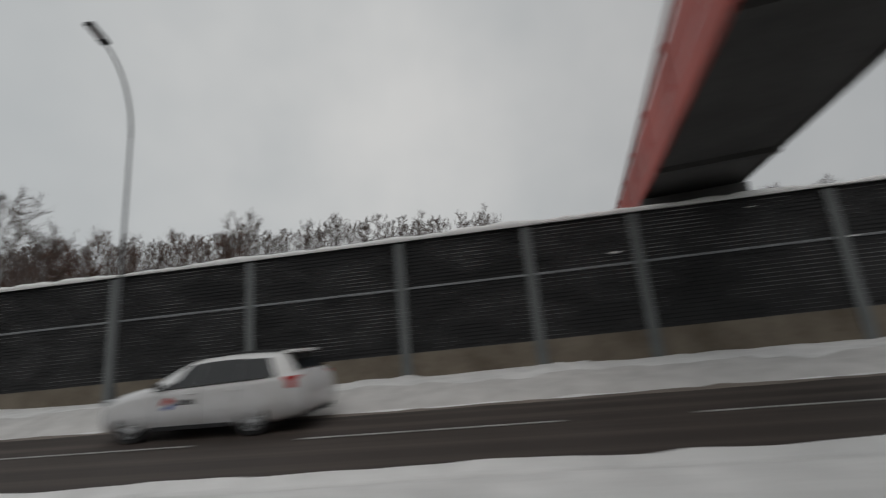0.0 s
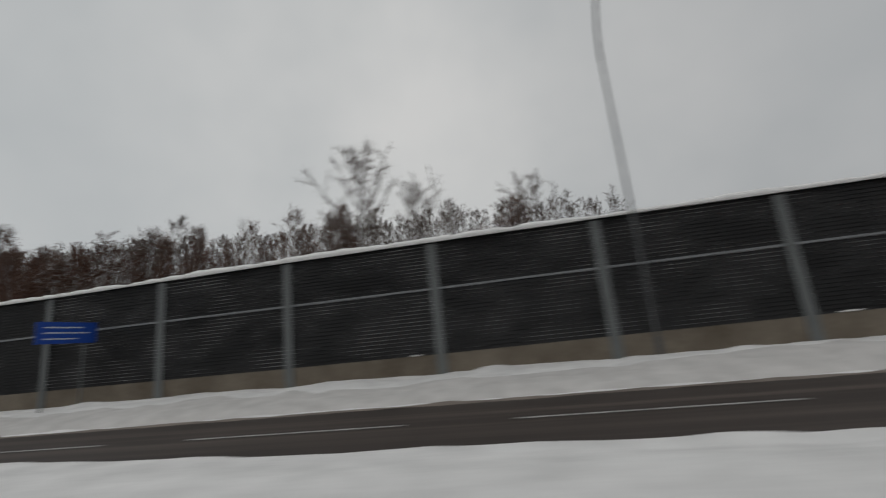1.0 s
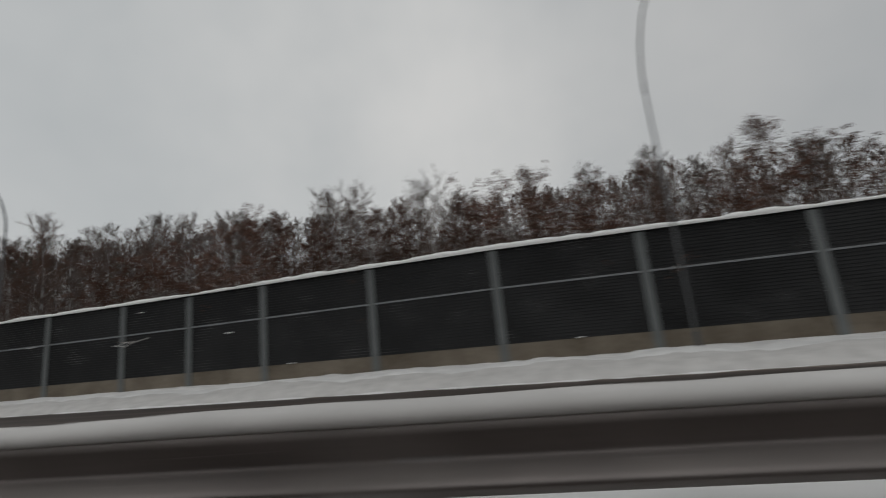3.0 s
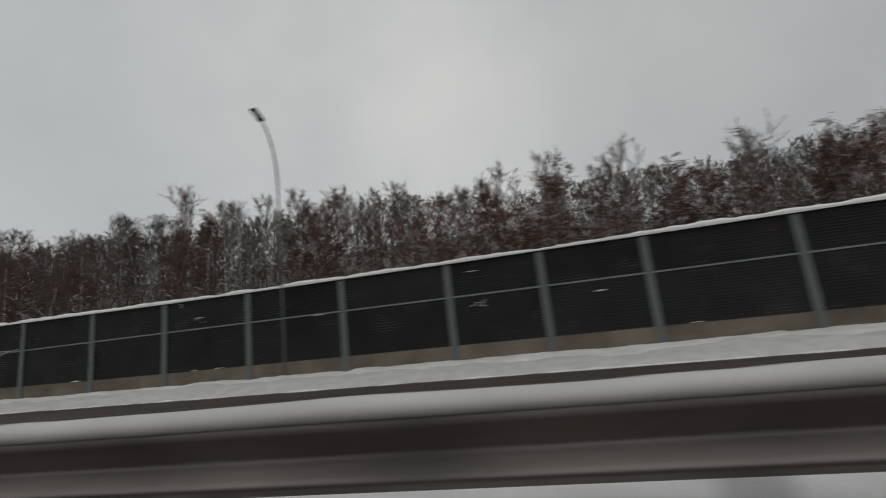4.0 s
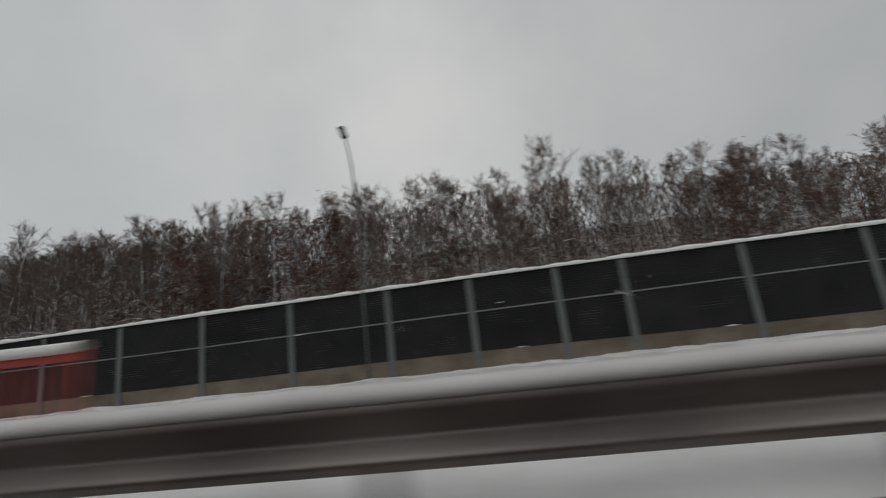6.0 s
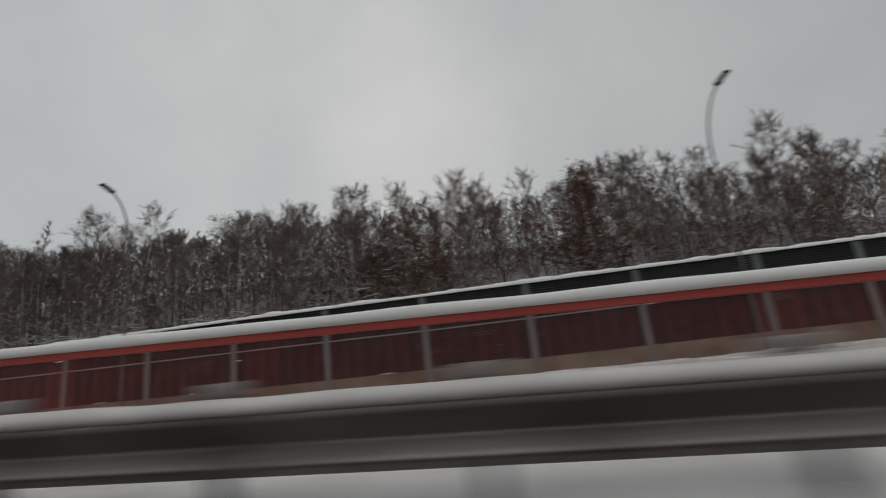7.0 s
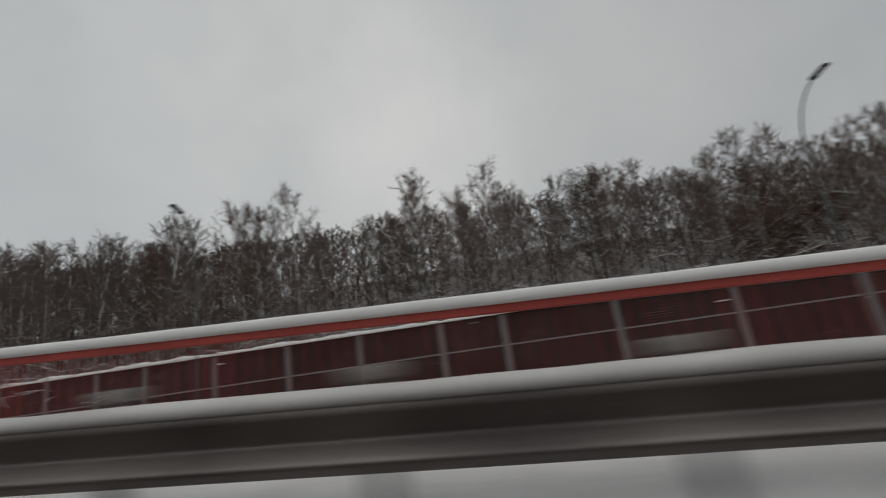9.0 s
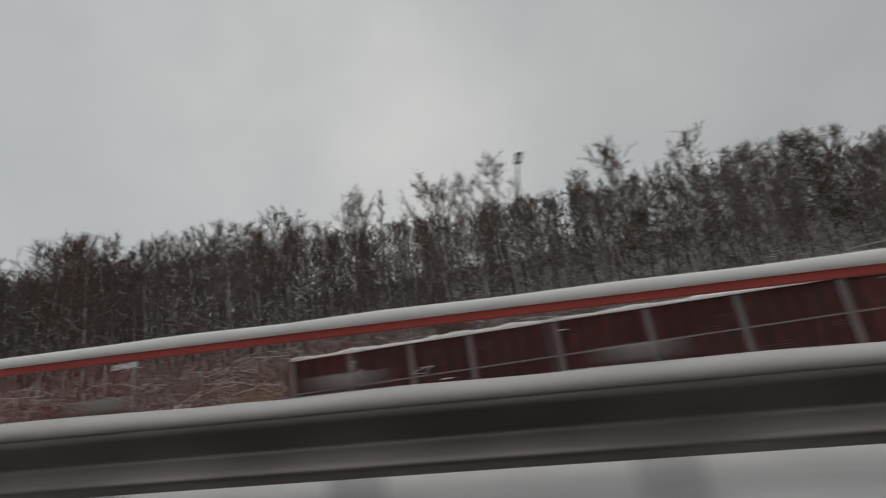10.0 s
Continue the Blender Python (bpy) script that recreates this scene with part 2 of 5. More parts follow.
# ---- lie of the land: the carriageway driven on climbs and swings away from the lower road ----
NX = [-420, -260, -200, -165, -148, -131, -114, -106, -97, -88, -80, -71, -63, -55, -47, -39, -31, -16, 0, 60, 200]
NY = [-20, -12.0, -9.5, -8.35, -7.8, -7.8, -7.98, -8.14, -7.72, -7.0, -6.42, -6.02, -5.48, -4.98, -3.9, -2.65, -1.62, -0.8, -0.31, 0, 0]
GX = [-420, -260, -200, -165, -148, -139, -131, -123, -114, -106, -100, -84, -72, -55, -46, -38, 0, 60, 200]
GZ = [10, 7.4, 5.2, 3.82, 2.90, 2.58, 2.38, 2.19, 1.98, 1.83, 1.75, 1.63, 1.56, 1.49, 1.40, 1.15, 0.95, 0.9, 0.9]


def near_y(x):
    s = np.asarray(x, float)
    return sum(np.interp(s + d, NX, NY) for d in (-6, -3, 0, 3, 6)) / 5


def beam_top(x):
    s = np.asarray(x, float)
    return sum(np.interp(s + d, GX, GZ) for d in (-6, -3, 0, 3, 6)) / 5


def near_z(x):
    return beam_top(x) - 0.80


def far_edge(x):
    return np.interp(x, [-300, -90, -75, -66, -50, -35, -20, 0, 40], [9.4, 9.4, 9.1, 9.0, 8.7, 8.3, 8.5, 8.5, 9.0])


def near_edge(x):
    return np.interp(x, [-300, -70, -30, -16, -8, 0, 60], [2.6, 3.4, 4.75, 4.6, 4.4, 4.15, 4.1])


WALL_Y = 12.12
GUARD_OFF, RAIL_OFF = 2.2, 3.25
RAIL_X0, RAIL_X1 = -100.4, -236.0


def fnoise(x, y, s, seed=0.0):
    return noise.noise(Vector((x * s, y * s, seed)))


def hill(y, x):
    """Height of the wooded slope behind the barrier; it sinks towards the footbridge."""
    return float(np.interp(y, [12.4, 14, 18, 24, 32, 45, 62, 85, 120], [0.4, 0.6, 0.9, 1.5, 2.8, 6.2, 12.6, 20.5, 28]) * (1 if y < 25 else np.interp(x, [-60, -10], [1, 0.55])))


# ---- ground ----
def build_ground():
    xs = [-3000, -1200, -700, -420, -330, -270] + [-230 + 0.8 * i for i in range(144)] + [-114.8 + 0.4 * i for i in range(370)] + [45, 60, 90, 140, 220, 500, 1200, 3000]
    verts, faces = [], []
    cols = None
    for x in xs:
        xc = max(-400, min(200, x))
        ny, nz, e, fe = float(near_y(xc)), float(near_z(xc)), float(near_edge(xc)), float(far_edge(xc))
        on_deck = xc < RAIL_X0
        row = [(-3000, nz - 2, 0), (ny - 300, nz - 1.5, 0), (ny - 60, nz - 0.6, 0), (ny - 13, nz - 0.06, 0), (ny - 9.5, nz - 0.06, 0), (ny + 2.06, nz - 0.06, 0)]
        g = np.interp(xc, [-60, -44, -36, 0], [1, 1, 0.35, 0.35])
        row += [(ny + 2.12, nz + 0.10 * g, 0.01), (ny + 2.2, nz + 0.2 * g, 0.02), (ny + 2.32, nz + 0.28 * g, 0.03), (ny + 2.6, nz + 0.30 * g, 0.03), (ny + 3.0, nz + 0.30 * g, 0.03)]
        y0, z0 = ny + 3.35, nz + (0.28 if on_deck else 0.2) * g
        row.append((y0, z0, 0.03))
        if on_deck:
            y0, z0 = ny + 3.75, 0.55
            row.append((y0, z0, 0.04))
        else:
            row.append((y0 + 0.4, z0 - 0.02, 0.03))
            y0 += 0.4
        c = e - 0.55
        crest = float(np.interp(xc, [-70, -52, -42, -35, -24, -14], [0.16, 0.18, 0.36, 0.41, 0.32, 0.09]))
        if c < y0 + 0.5:
            c = y0 + 0.5
        for k in range(1, 9):
            f = k / 9
            row.append((y0 + (c - y0) * f, z0 + (crest - z0) * f, 0.02))
        e = max(e, c + 0.5)
        row += [(c, crest, 0.035), (c + 0.18, crest - 0.02, 0.035), (e - 0.2, 0.13, 0.04), (e - 0.05, 0.03, 0.03), (e + 0.15, -0.05, 0.01)]
        row += [((e + fe) / 2, -0.06, 0), (fe - 0.15, -0.05, 0.01)]
        w = WALL_Y - 0.1
        for f, h in ((0.0, 0.03), (0.05, 0.12), (0.12, 0.20), (0.2, 0.26), (0.3, 0.31), (0.42, 0.36), (0.55, 0.40), (0.68, 0.40), (0.82, 0.37), (1.0, 0.33)):
            row.append((fe + (w - fe) * f, h, 0.12 if 0 < f < 1 else 0.05))
        row += [(WALL_Y + 0.25, 0.4, 0), (14, 0.6, 0.1), (18, 0.9, 0.2), (24, 1.5, 0.3), (32, hill(32, x), 0.4), (45, hill(45, x), 0.4), (62, hill(62, x), 0.5), (85, hill(85, x), 0.5), (120, hill(120, x), 0.5), (300, 38, 0), (900, 44, 0), (3000, 50, 0)]
        cols = len(row)
        for y, z, a in row:
            d = a * (fnoise(x, y, 0.45) * 1.1 + fnoise(x, y, 1.3, 5) * 0.9 + fnoise(x, y, 3.2, 9) * 0.45) if a else 0
            verts.append((x, y, z + d))
    for i in range(len(xs) - 1):
        for j in range(cols - 1):
            faces.append((i * cols + j, (i + 1) * cols + j, (i + 1) * cols + j + 1, i * cols + j + 1))
    ground = sheet("ground", verts, faces, [SNOW, FOREST_FLOOR, SLUSH_AND_SHADE, SNOW_SOILED_SHADED])
    kinds = []
    for i in range(len(faces)):
        c, x = i % (cols - 1), xs[i // (cols - 1)]
        if c >= cols - 12:
            kinds.append(0 if x < -146 and c < cols - 8 else 1)
        # dark strip under the beam: painted shade that cuts bounced light
        elif 5 <= c <= 6:
            kinds.append(2)
        else:
            kinds.append(3 if 28 <= c <= 32 else 0)
    ground.data.polygons.foreach_set("material_index", kinds)
    return tagged(ground, "snow-covered ground with ploughed banks beside both roads", "snowy ground", kind="structure")


build_ground()


def wooded_bank():
    """Closes the place behind the camera: unseen dark bank added to block low light."""
    verts, faces = [], []
    xs = [-460 + 6 * i for i in range(121)]
    for x in xs:
        y = float(near_y(x)) - 26
        z = float(near_z(x))
        h = 10 + 3 * fnoise(x, 2, 0.05) + 2.5 * fnoise(x, 8, 0.21)
        verts += [(x, y + 7, z - 1), (x, y + 2, z + 3), (x, y, z + h * 0.6), (x, y - 1.5, z + h)]
    for i in range(len(xs) - 1):
        for k in range(3):
            faces.append((i * 4 + k, i * 4 + k + 1, (i + 1) * 4 + k + 1, (i + 1) * 4 + k))
    tagged(sheet("wooded_bank", verts, faces, TWIG), "unseen dark bank added behind the camera to block low sky light", "wooded bank", kind="structure")


wooded_bank()


def strip(name, fa, fb, fz, xs, nacross, material, parent=None):
    verts, faces = [], []
    for x in xs:
        for k in range(nacross + 1):
            f = k / nacross
            verts.append((x, float(fa(x)) * (1 - f) + float(fb(x)) * f, float(fz(x))))
    n = nacross + 1
    for i in range(len(xs) - 1):
        for k in range(nacross):
            faces.append((i * n + k, (i + 1) * n + k, (i + 1) * n + k + 1, i * n + k + 1))
    return sheet(name, verts, faces, material, parent)


ROADX = [-420, -300] + [-240 + 4 * i for i in range(76)] + [120, 200]
road = tagged(strip("lower_road", lambda x: near_edge(x) - 0.6, lambda x: far_edge(x) + 0.15, lambda x: 0.0, ROADX, 3, ASPHALT),
              "wet brown-grey asphalt road with dashed white line and slushy edges", "road", kind="structure")
tagged(strip("upper_road", lambda x: near_y(x) - 9, lambda x: near_y(x) + 2.1, near_z, ROADX, 4, ASPHALT),
       "wet asphalt carriageway climbing towards a bridge", "road", kind="structure")

LINE = mat("worn_white_road_paint", (0.33, 0.325, 0.315), 0.6, var=0.5, scale=2.5, fine=30, dark=(0.10, 0.095, 0.09))
dash_mesh = None
for k in range(-17, 5):
    x0 = -11.65 + 6.15 * k
    bm = bmesh.new()
    if dash_mesh is None:
        box(bm, -4.2, 0, -0.042, 0.042, 0.0, 0.007)
        d = part("lane_dash", bm, LINE, road)
        dash_mesh = d.data
    else:
        bm.free()
        d = new("lane_dash", dash_mesh)
        d.parent = road
    d.location = (x0, 6.45 if x0 > -40 else 6.45 - 0.03 * (-40 - x0), 0.004)


# dirty slush thrown along both edges of the lower road
def slush(name, inner, width, zs, label):
    xs = [-230 + 0.5 * i for i in range(541)]
    verts, faces = [], []
    for x in xs:
        for k, (f, z) in enumerate(zs):
            wob = 0.16 * fnoise(x, k * 3 + 11, 0.7) + 0.10 * fnoise(x, k * 5 + 2, 2.6)
            verts.append((x, inner(x) + width * (f + wob * (0.3 if f == 0 else 1)), z + 0.02 * fnoise(x, k, 3)))
    n = len(zs)
    for i in range(len(xs) - 1):
        for k in range(n - 1):
            faces.append((i * n + k, (i + 1) * n + k, (i + 1) * n + k + 1, i * n + k + 1))
    if width < 0:
        faces = [q[::-1] for q in faces]
    tagged(sheet(name, verts, faces, SLUSH_AND_SHADE), label, "slush", kind="structure")


slush("slush_far", lambda x: far_edge(x) - float(np.interp(x, [-50, -36], [0.05, 0.22])), 0.8, ((0, 0.004), (0.25, 0.02), (0.55, 0.05), (0.8, 0.10), (1.0, 0.09)), "dirty brown slush along the far road edge")


# ---- noise barrier ----
POSTS = [20.0, 14.8, 9.49, 4.21, 1.11, -2.84, -7.86, -12.88, -17.99, -23.12, -28.11, -33.11, -38.17, -43.42, -48.67, -53.82, -59.01, -63.02, -66.98,
         -71.99, -76.97, -81.9, -86.62, -91.61, -94.57, -98.63, -102.73, -107.93, -112.99, -118.06, -123.12, -128.17, -133.16, -138.19, -143.18, -148.28, -151.28, -155.39, -159.2, -163.3, -167.4, -170.4, -173.6, -176.8]


def wall_top(x):
    return float(np.interp(x, [-180, -165, -150, -140, -128, -115, -99, -87, -80, -65, -49, -38, -33, -23, -5, 10], [4.7, 4.6, 4.45, 4.42, 4.52, 4.52, 4.54, 4.46, 4.40, 4.44, 4.56, 4.40, 4.38, 4.46, 4.46, 4.52]))


def wall_mid(x):
    return float(np.interp(x, [-180, -150, -138, -128, -116, -105, -85, -65, -49, -38, -20, 0, 10], [3.0, 3.0, 2.93, 2.9, 2.84, 2.9, 2.96, 2.97, 3.05, 2.98, 2.94, 2.97, 3.07]))


def wall_low(x):
    return float(np.interp(x, [-180, -150, -128, -115, -100, -85, -40, -20, 0, 12], [1.3, 1.2, 1.02, 1.02, 1.1, 0.95, 0.95, 0.9, 1.05, 1.2]))


def ledge_material(name, lo, hi):
    m = mat(name, (0.02, 0.023, 0.024), 0.7, var=0.3)
    n, l = m.node_tree.nodes, m.node_tree.links
    b = n["Principled BSDF"]
    old = b.inputs["Base Color"].links[0].from_socket
    tc = n.new("ShaderNodeTexCoord")
    mp = n.new("ShaderNodeMapping")
    mp.inputs["Scale"].default_value = (0.55, 1, 1.3)
    l.new(tc.outputs["Object"], mp.inputs["Vector"])
    ns = n.new("ShaderNodeTexNoise")
    ns.inputs["Scale"].default_value, ns.inputs["Detail"].default_value = 1.1, 5
    l.new(mp.outputs[0], ns.inputs["Vector"])
    r = n.new("ShaderNodeValToRGB")
    r.color_ramp.elements[0].position, r.color_ramp.elements[1].position = lo, hi
    l.new(ns.outputs["Fac"], r.inputs["Fac"])
    mx = n.new("ShaderNodeMixRGB")
    l.new(r.outputs[0], mx.inputs["Fac"])
    l.new(old, mx.inputs[1])
    mx.inputs[2].default_value = (0.50, 0.50, 0.50, 1)
    l.new(mx.outputs[0], b.inputs["Base Color"])
    return m


LEDGE = ledge_material("lightly_dusted_ledge", 0.58, 0.95)
LEDGE_SNOWY = ledge_material("snow_lined_ledge", 0.42, 0.66)


def louvre_panel(name, parent, xa, xb, za, zb, z2a, z2b):
    """One cassette panel of overlapping horizontal louvres; bottom runs za to z2a, top zb to z2b, ends at xa and xb."""
    count = max(6, round((zb - za) / 0.115))
    verts, faces, mats = [], [], []
    rows = [(0.0, 0.0)]
    for k in range(count):
        a, b = k / count, (k + 1) / count
        rows += [(a, -0.034), (a + (b - a) * 0.86, -0.012), (b, -0.006)]
    for f, u in rows:
        verts.append((xa, WALL_Y + u, za + (zb - za) * f))
        verts.append((xb, WALL_Y + u, z2a + (z2b - z2a) * f))
    for i in range(len(rows) - 1):
        faces.append((2 * i, 2 * i + 1, 2 * i + 3, 2 * i + 2))
        mats.append(1 if i % 3 == 0 or i % 3 == 2 else 0)
    n = len(verts)
    verts += [(xa, WALL_Y + 0.11, za), (xb, WALL_Y + 0.11, z2a), (xa, WALL_Y + 0.11, zb), (xb, WALL_Y + 0.11, z2b)]
    faces += [(n + 1, n, n + 2, n + 3), (0, n, n + 1, 1), (n - 2, n - 1, n + 3, n + 2)]
    mats += [0, 0, 0]
    ob = sheet(name, verts, faces, [PANEL, LEDGE_SNOWY if xa > -34 else LEDGE], parent, smooth=False)
    ob.data.polygons.foreach_set("material_index", mats)
    return ob


barrier = thing("noise_barrier", "long black louvred noise barrier with grey posts, concrete plinth and snow along its top", "noise barrier", kind="structure")
for x in POSTS:
    top = wall_top(x) + 0.03
    bm = bmesh.new()
    box(bm, -0.15, 0.15, -0.10, -0.075, 0, top)
    box(bm, -0.018, 0.018, -0.075, 0.13, 0, top)
    box(bm, -0.13, 0.13, 0.13, 0.155, 0, top)
    p = part("post", bm, POST, barrier)
    p.location = (x - 0.15, WALL_Y, -0.1)
for xa, xb in zip(POSTS[1:], POSTS):
    a, b = xa - 0.15 + 0.02, xb - 0.15 - 0.02
    louvre_panel("lower_panel", barrier, a, b, wall_low(xa), wall_mid(xa) - 0.035, wall_low(xb), wall_mid(xb) - 0.035)
    louvre_panel("upper_panel", barrier, a, b, wall_mid(xa) + 0.035, wall_top(xa), wall_mid(xb) + 0.035, wall_top(xb))
    for nm, fz, h, d, m in (("joint_rail", wall_mid, 0.032, 0.05, RAIL_GREY), ("plinth", lambda x: (wall_low(x) - 0.4) / 2, None, 0.045, CONCRETE)):
        if h:
            v = [(a, WALL_Y - d, fz(xa) - h), (b, WALL_Y - d, fz(xb) - h), (b, WALL_Y - d, fz(xb) + h), (a, WALL_Y - d, fz(xa) + h)]
        else:
            v = [(a, WALL_Y - d, -0.4), (b, WALL_Y - d, -0.4), (b, WALL_Y - d, wall_low(xb) - 0.008), (a, WALL_Y - d, wall_low(xa) - 0.008)]
        v += [(p[0], WALL_Y + 0.12, p[2]) for p in v]
        sheet(nm, v, [(0, 1, 2, 3), (7, 6, 5, 4), (0, 4, 5, 1), (1, 5, 6, 2), (2, 6, 7, 3), (3, 7, 4, 0)], m, barrier, smooth=False)
    # snow lying along the top of this bay
    n = max(8, int((b - a) / 0.16))
    prof = [(-0.17, -0.02), (-0.19, 0.03), (-0.16, 0.09), (-0.08, 0.135), (0.03, 0.15), (0.13, 0.12), (0.19, 0.05), (0.18, -0.02)]
    verts, faces = [], []
    for i in range(n + 1):
        f = i / n
        x = (a - 0.03) * (1 - f) + (b + 0.03) * f
        z = wall_top(xa) * (1 - f) + wall_top(xb) * f
        s = 1.12 + 0.6 * fnoise(x, 3, 0.55) + 0.4 * fnoise(x, 9, 2.3)
        s = max(0.4, s)
        for u, h in prof:
            verts.append((x, WALL_Y + 0.03 + u * (0.8 + 0.25 * s), z + h * s))
    m = len(prof)
    for i in range(n):
        for j in range(m - 1):
            faces.append((i * m + j, i * m + j + 1, (i + 1) * m + j + 1, (i + 1) * m + j))
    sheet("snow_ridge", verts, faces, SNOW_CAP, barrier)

# lumps of snow clinging to panels and lying on the plinth
rng = random.Random(4)
for k in range(30):
    x = rng.uniform(-176, 16)
    hi = rng.random()
    z = rng.uniform(2.2, 4.3) if hi > 0.3 else wall_low(x) + 0.02
    bm = bmesh.new()
    bmesh.ops.create_icosphere(bm, subdivisions=2, radius=1)
    sx, sz = rng.uniform(0.12, 0.38), rng.uniform(0.012, 0.035)
    for v in bm.verts:
        d = 1 + 0.4 * noise.noise(v.co * 1.7 + Vector((k * 3.1, 0, 0)))
        v.co = (v.co.x * sx * d, v.co.y * 0.035 * d, v.co.z * sz * d)
    part("clinging_snow", bm, SNOW_CAP, barrier, smooth=True).location = (x, WALL_Y - 0.045, z)


# ---- guardrail beside the upper road ----
def guard_path(x0, x1, step, off):
    n = max(2, int(abs(x1 - x0) / step))
    return [(x, float(near_y(x)) + off, float(beam_top(x)) - float(np.interp(x, [-165, -100, -80], [0.04, 0.025, 0]))) for x in (x0 + (x1 - x0) * i / n for i in range(n + 1))]


guard = thing("guardrail", "weathered steel guardrail with a thick cap of snow along its top", "guardrail", kind="structure")
def w_face(h, back):
    """Depth of the double-wave beam at a height: two bulges towards the road with a trough between."""
    hs = [-0.315, -0.258, -0.246, -0.234, -0.222, -0.165, -0.150, -0.015, 0.015, 0.06]
    us = [-0.000, -0.084, -0.094, -0.092, -0.080, 0.020, 0.022, -0.094, -0.096, -0.06]
    return sum(float(np.interp(h + d, hs, us)) for d in (-0.006, 0, 0.006)) / 3 + back


W_H = [0.06 - 0.375 * k / 38 for k in range(39)]
W_PROF = [(w_face(h, 0.0), h) for h in W_H] + [(w_face(h, 0.006), h) for h in W_H[::-1]]
edges = [-44.0 - 4.0 * i for i in range(50)]
for a, b in zip(edges, edges[1:]):
    v, f = sweep(guard_path(a, b, 1.0, GUARD_OFF), W_PROF, True)
    sheet("beam", v, f, BEAM, guard)
    prof = [(-0.05, 0.03), (-0.084, 0.016), (-0.106, 0.03), (-0.117, 0.06), (-0.10, 0.09), (-0.035, 0.112), (0.04, 0.108), (0.095, 0.07), (0.11, 0.015), (0.03, 0.0)]
    pts = guard_path(a, b, 0.25, GUARD_OFF)
    v, f = sweep(pts, prof, False)
    m = len(prof)
    for i in range(len(pts)):
        s = 1.0 + 0.18 * fnoise(pts[i][0], 1, 0.8) + 0.10 * fnoise(pts[i][0], 7, 3.1)
        for j in range(m):
            q = v[i * m + j]
            v[i * m + j] = (q[0], q[1], pts[i][2] + (q[2] - pts[i][2]) * s)
    sheet("snow_cap", v, f, SNOW_SOILED_SHADED, guard)
# sloped beginning of the rail
v, f = sweep([(-44 + 1.0 * i, float(near_y(-44 + i)) + GUARD_OFF + 0.05 * i, float(beam_top(-44)) - 0.13 * i - 0.03 * i * i) for i in range(4)][::-1], W_PROF, True)
sheet("end_beam", v, f, BEAM, guard, smooth=False)

bm = bmesh.new()
box(bm, -0.04, 0.04, -0.04, -0.035, -1.3, 0)
box(bm, -0.0035, 0.0035, -0.035, 0.035, -1.3, 0)
box(bm, -0.04, 0.04, 0.035, 0.04, -1.3, 0)
first_post = part("post", bm, RAIL_GREY, guard)
first_post.location = (-45, float(near_y(-45)) + GUARD_OFF + 0.055, float(beam_top(-45)) - 0.02)
x = -47.5
while x > -99:
    p = new("post", first_post.data)
    p.parent = guard
    p.location = (x, float(near_y(x)) + GUARD_OFF + 0.055, float(beam_top(x)) - 0.02)
    x -= 2.5
bm = bmesh.new()
bmesh.ops.create_icosphere(bm, subdivisions=3, radius=1)
for v in bm.verts:
    d = 1 + 0.12 * noise.noise(v.co * 1.7)
    v.co = (max(-1, min(1, v.co.x * 1.4)) * 0.13 * d, v.co.y * 0.06 * d, max(-0.5, min(0.6, v.co.z)) * 0.07 * d)
cap_mesh = None
x = -114.5 + 9 * 1.557
while x > -236:
    y, z = float(near_y(x)) + GUARD_OFF + 0.085, float(beam_top(x))
    p = new("bridge_post", first_post.data)
    p.parent = guard
    p.location = (x, y, z + 0.10)
    if cap_mesh is None:
        c = part("post_snow", bm, SNOW_DIRTY, guard, smooth=True)
        cap_mesh = c.data
    else:
        c = new("post_snow", cap_mesh)
        c.parent = guard
    c.location = (x, y, z + 0.12)
    x -= 1.557

# ---- red pedestrian railing on the bridge edge ----
railing = thing("bridge_railing", "red painted steel railing with upright bars and snow lying on its handrail", "railing", kind="structure")


def rail_z(x):
    return float(beam_top(x)) + float(np.interp(x, [-236, -165, -148, -131, -114, -100], [0.52, 0.50, 0.51, 0.52, 0.50, 0.49]))


def rail_pt(x, dz=0.0):
    return (x, float(near_y(x)) + RAIL_OFF, rail_z(x) + dz)


edges = [RAIL_X0 - 2.0 * i for i in range(69)]
for a, b in zip(edges, edges[1:]):
    pts = [rail_pt(a + (b - a) * i / 4) for i in range(5)]
    v, f = sweep(pts, [(-0.035, 0), (-0.04, -0.012), (-0.04, -0.072), (-0.03, -0.08), (0.03, -0.08), (0.04, -0.072), (0.04, -0.012), (0.035, 0)], True)
    sheet("handrail", v, f, RED, railing, smooth=False)
    v, f = sweep([(p[0], p[1], p[2] - 0.98) for p in pts], [(-0.02, 0), (-0.02, -0.04), (0.02, -0.04), (0.02, 0)], True)
    sheet("lower_rail", v, f, RED, railing, smooth=False)
    prof = [(-0.04, -0.014), (-0.058, -0.012), (-0.072, 0.02), (-0.06, 0.062), (-0.03, 0.082), (0.01, 0.085), (0.05, 0.06), (0.06, 0.015), (0.036, -0.002)]
    pts = [rail_pt(a + (b - a) * i / 10) for i in range(11)]
    v, f = sweep(pts, prof)
    m = len(prof)
    for i in range(len(pts)):
        s = 1.0 + 0.12 * fnoise(pts[i][0], 21, 1.1)
        for j in range(m):
            q = v[i * m + j]
            v[i * m + j] = (q[0], q[1], pts[i][2] + (q[2] - pts[i][2]) * s)
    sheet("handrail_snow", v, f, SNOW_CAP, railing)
bm = bmesh.new()
box(bm, -0.010, 0.010, -0.015, 0.015, -1.2, -0.075, 0.003)
post_mesh = None
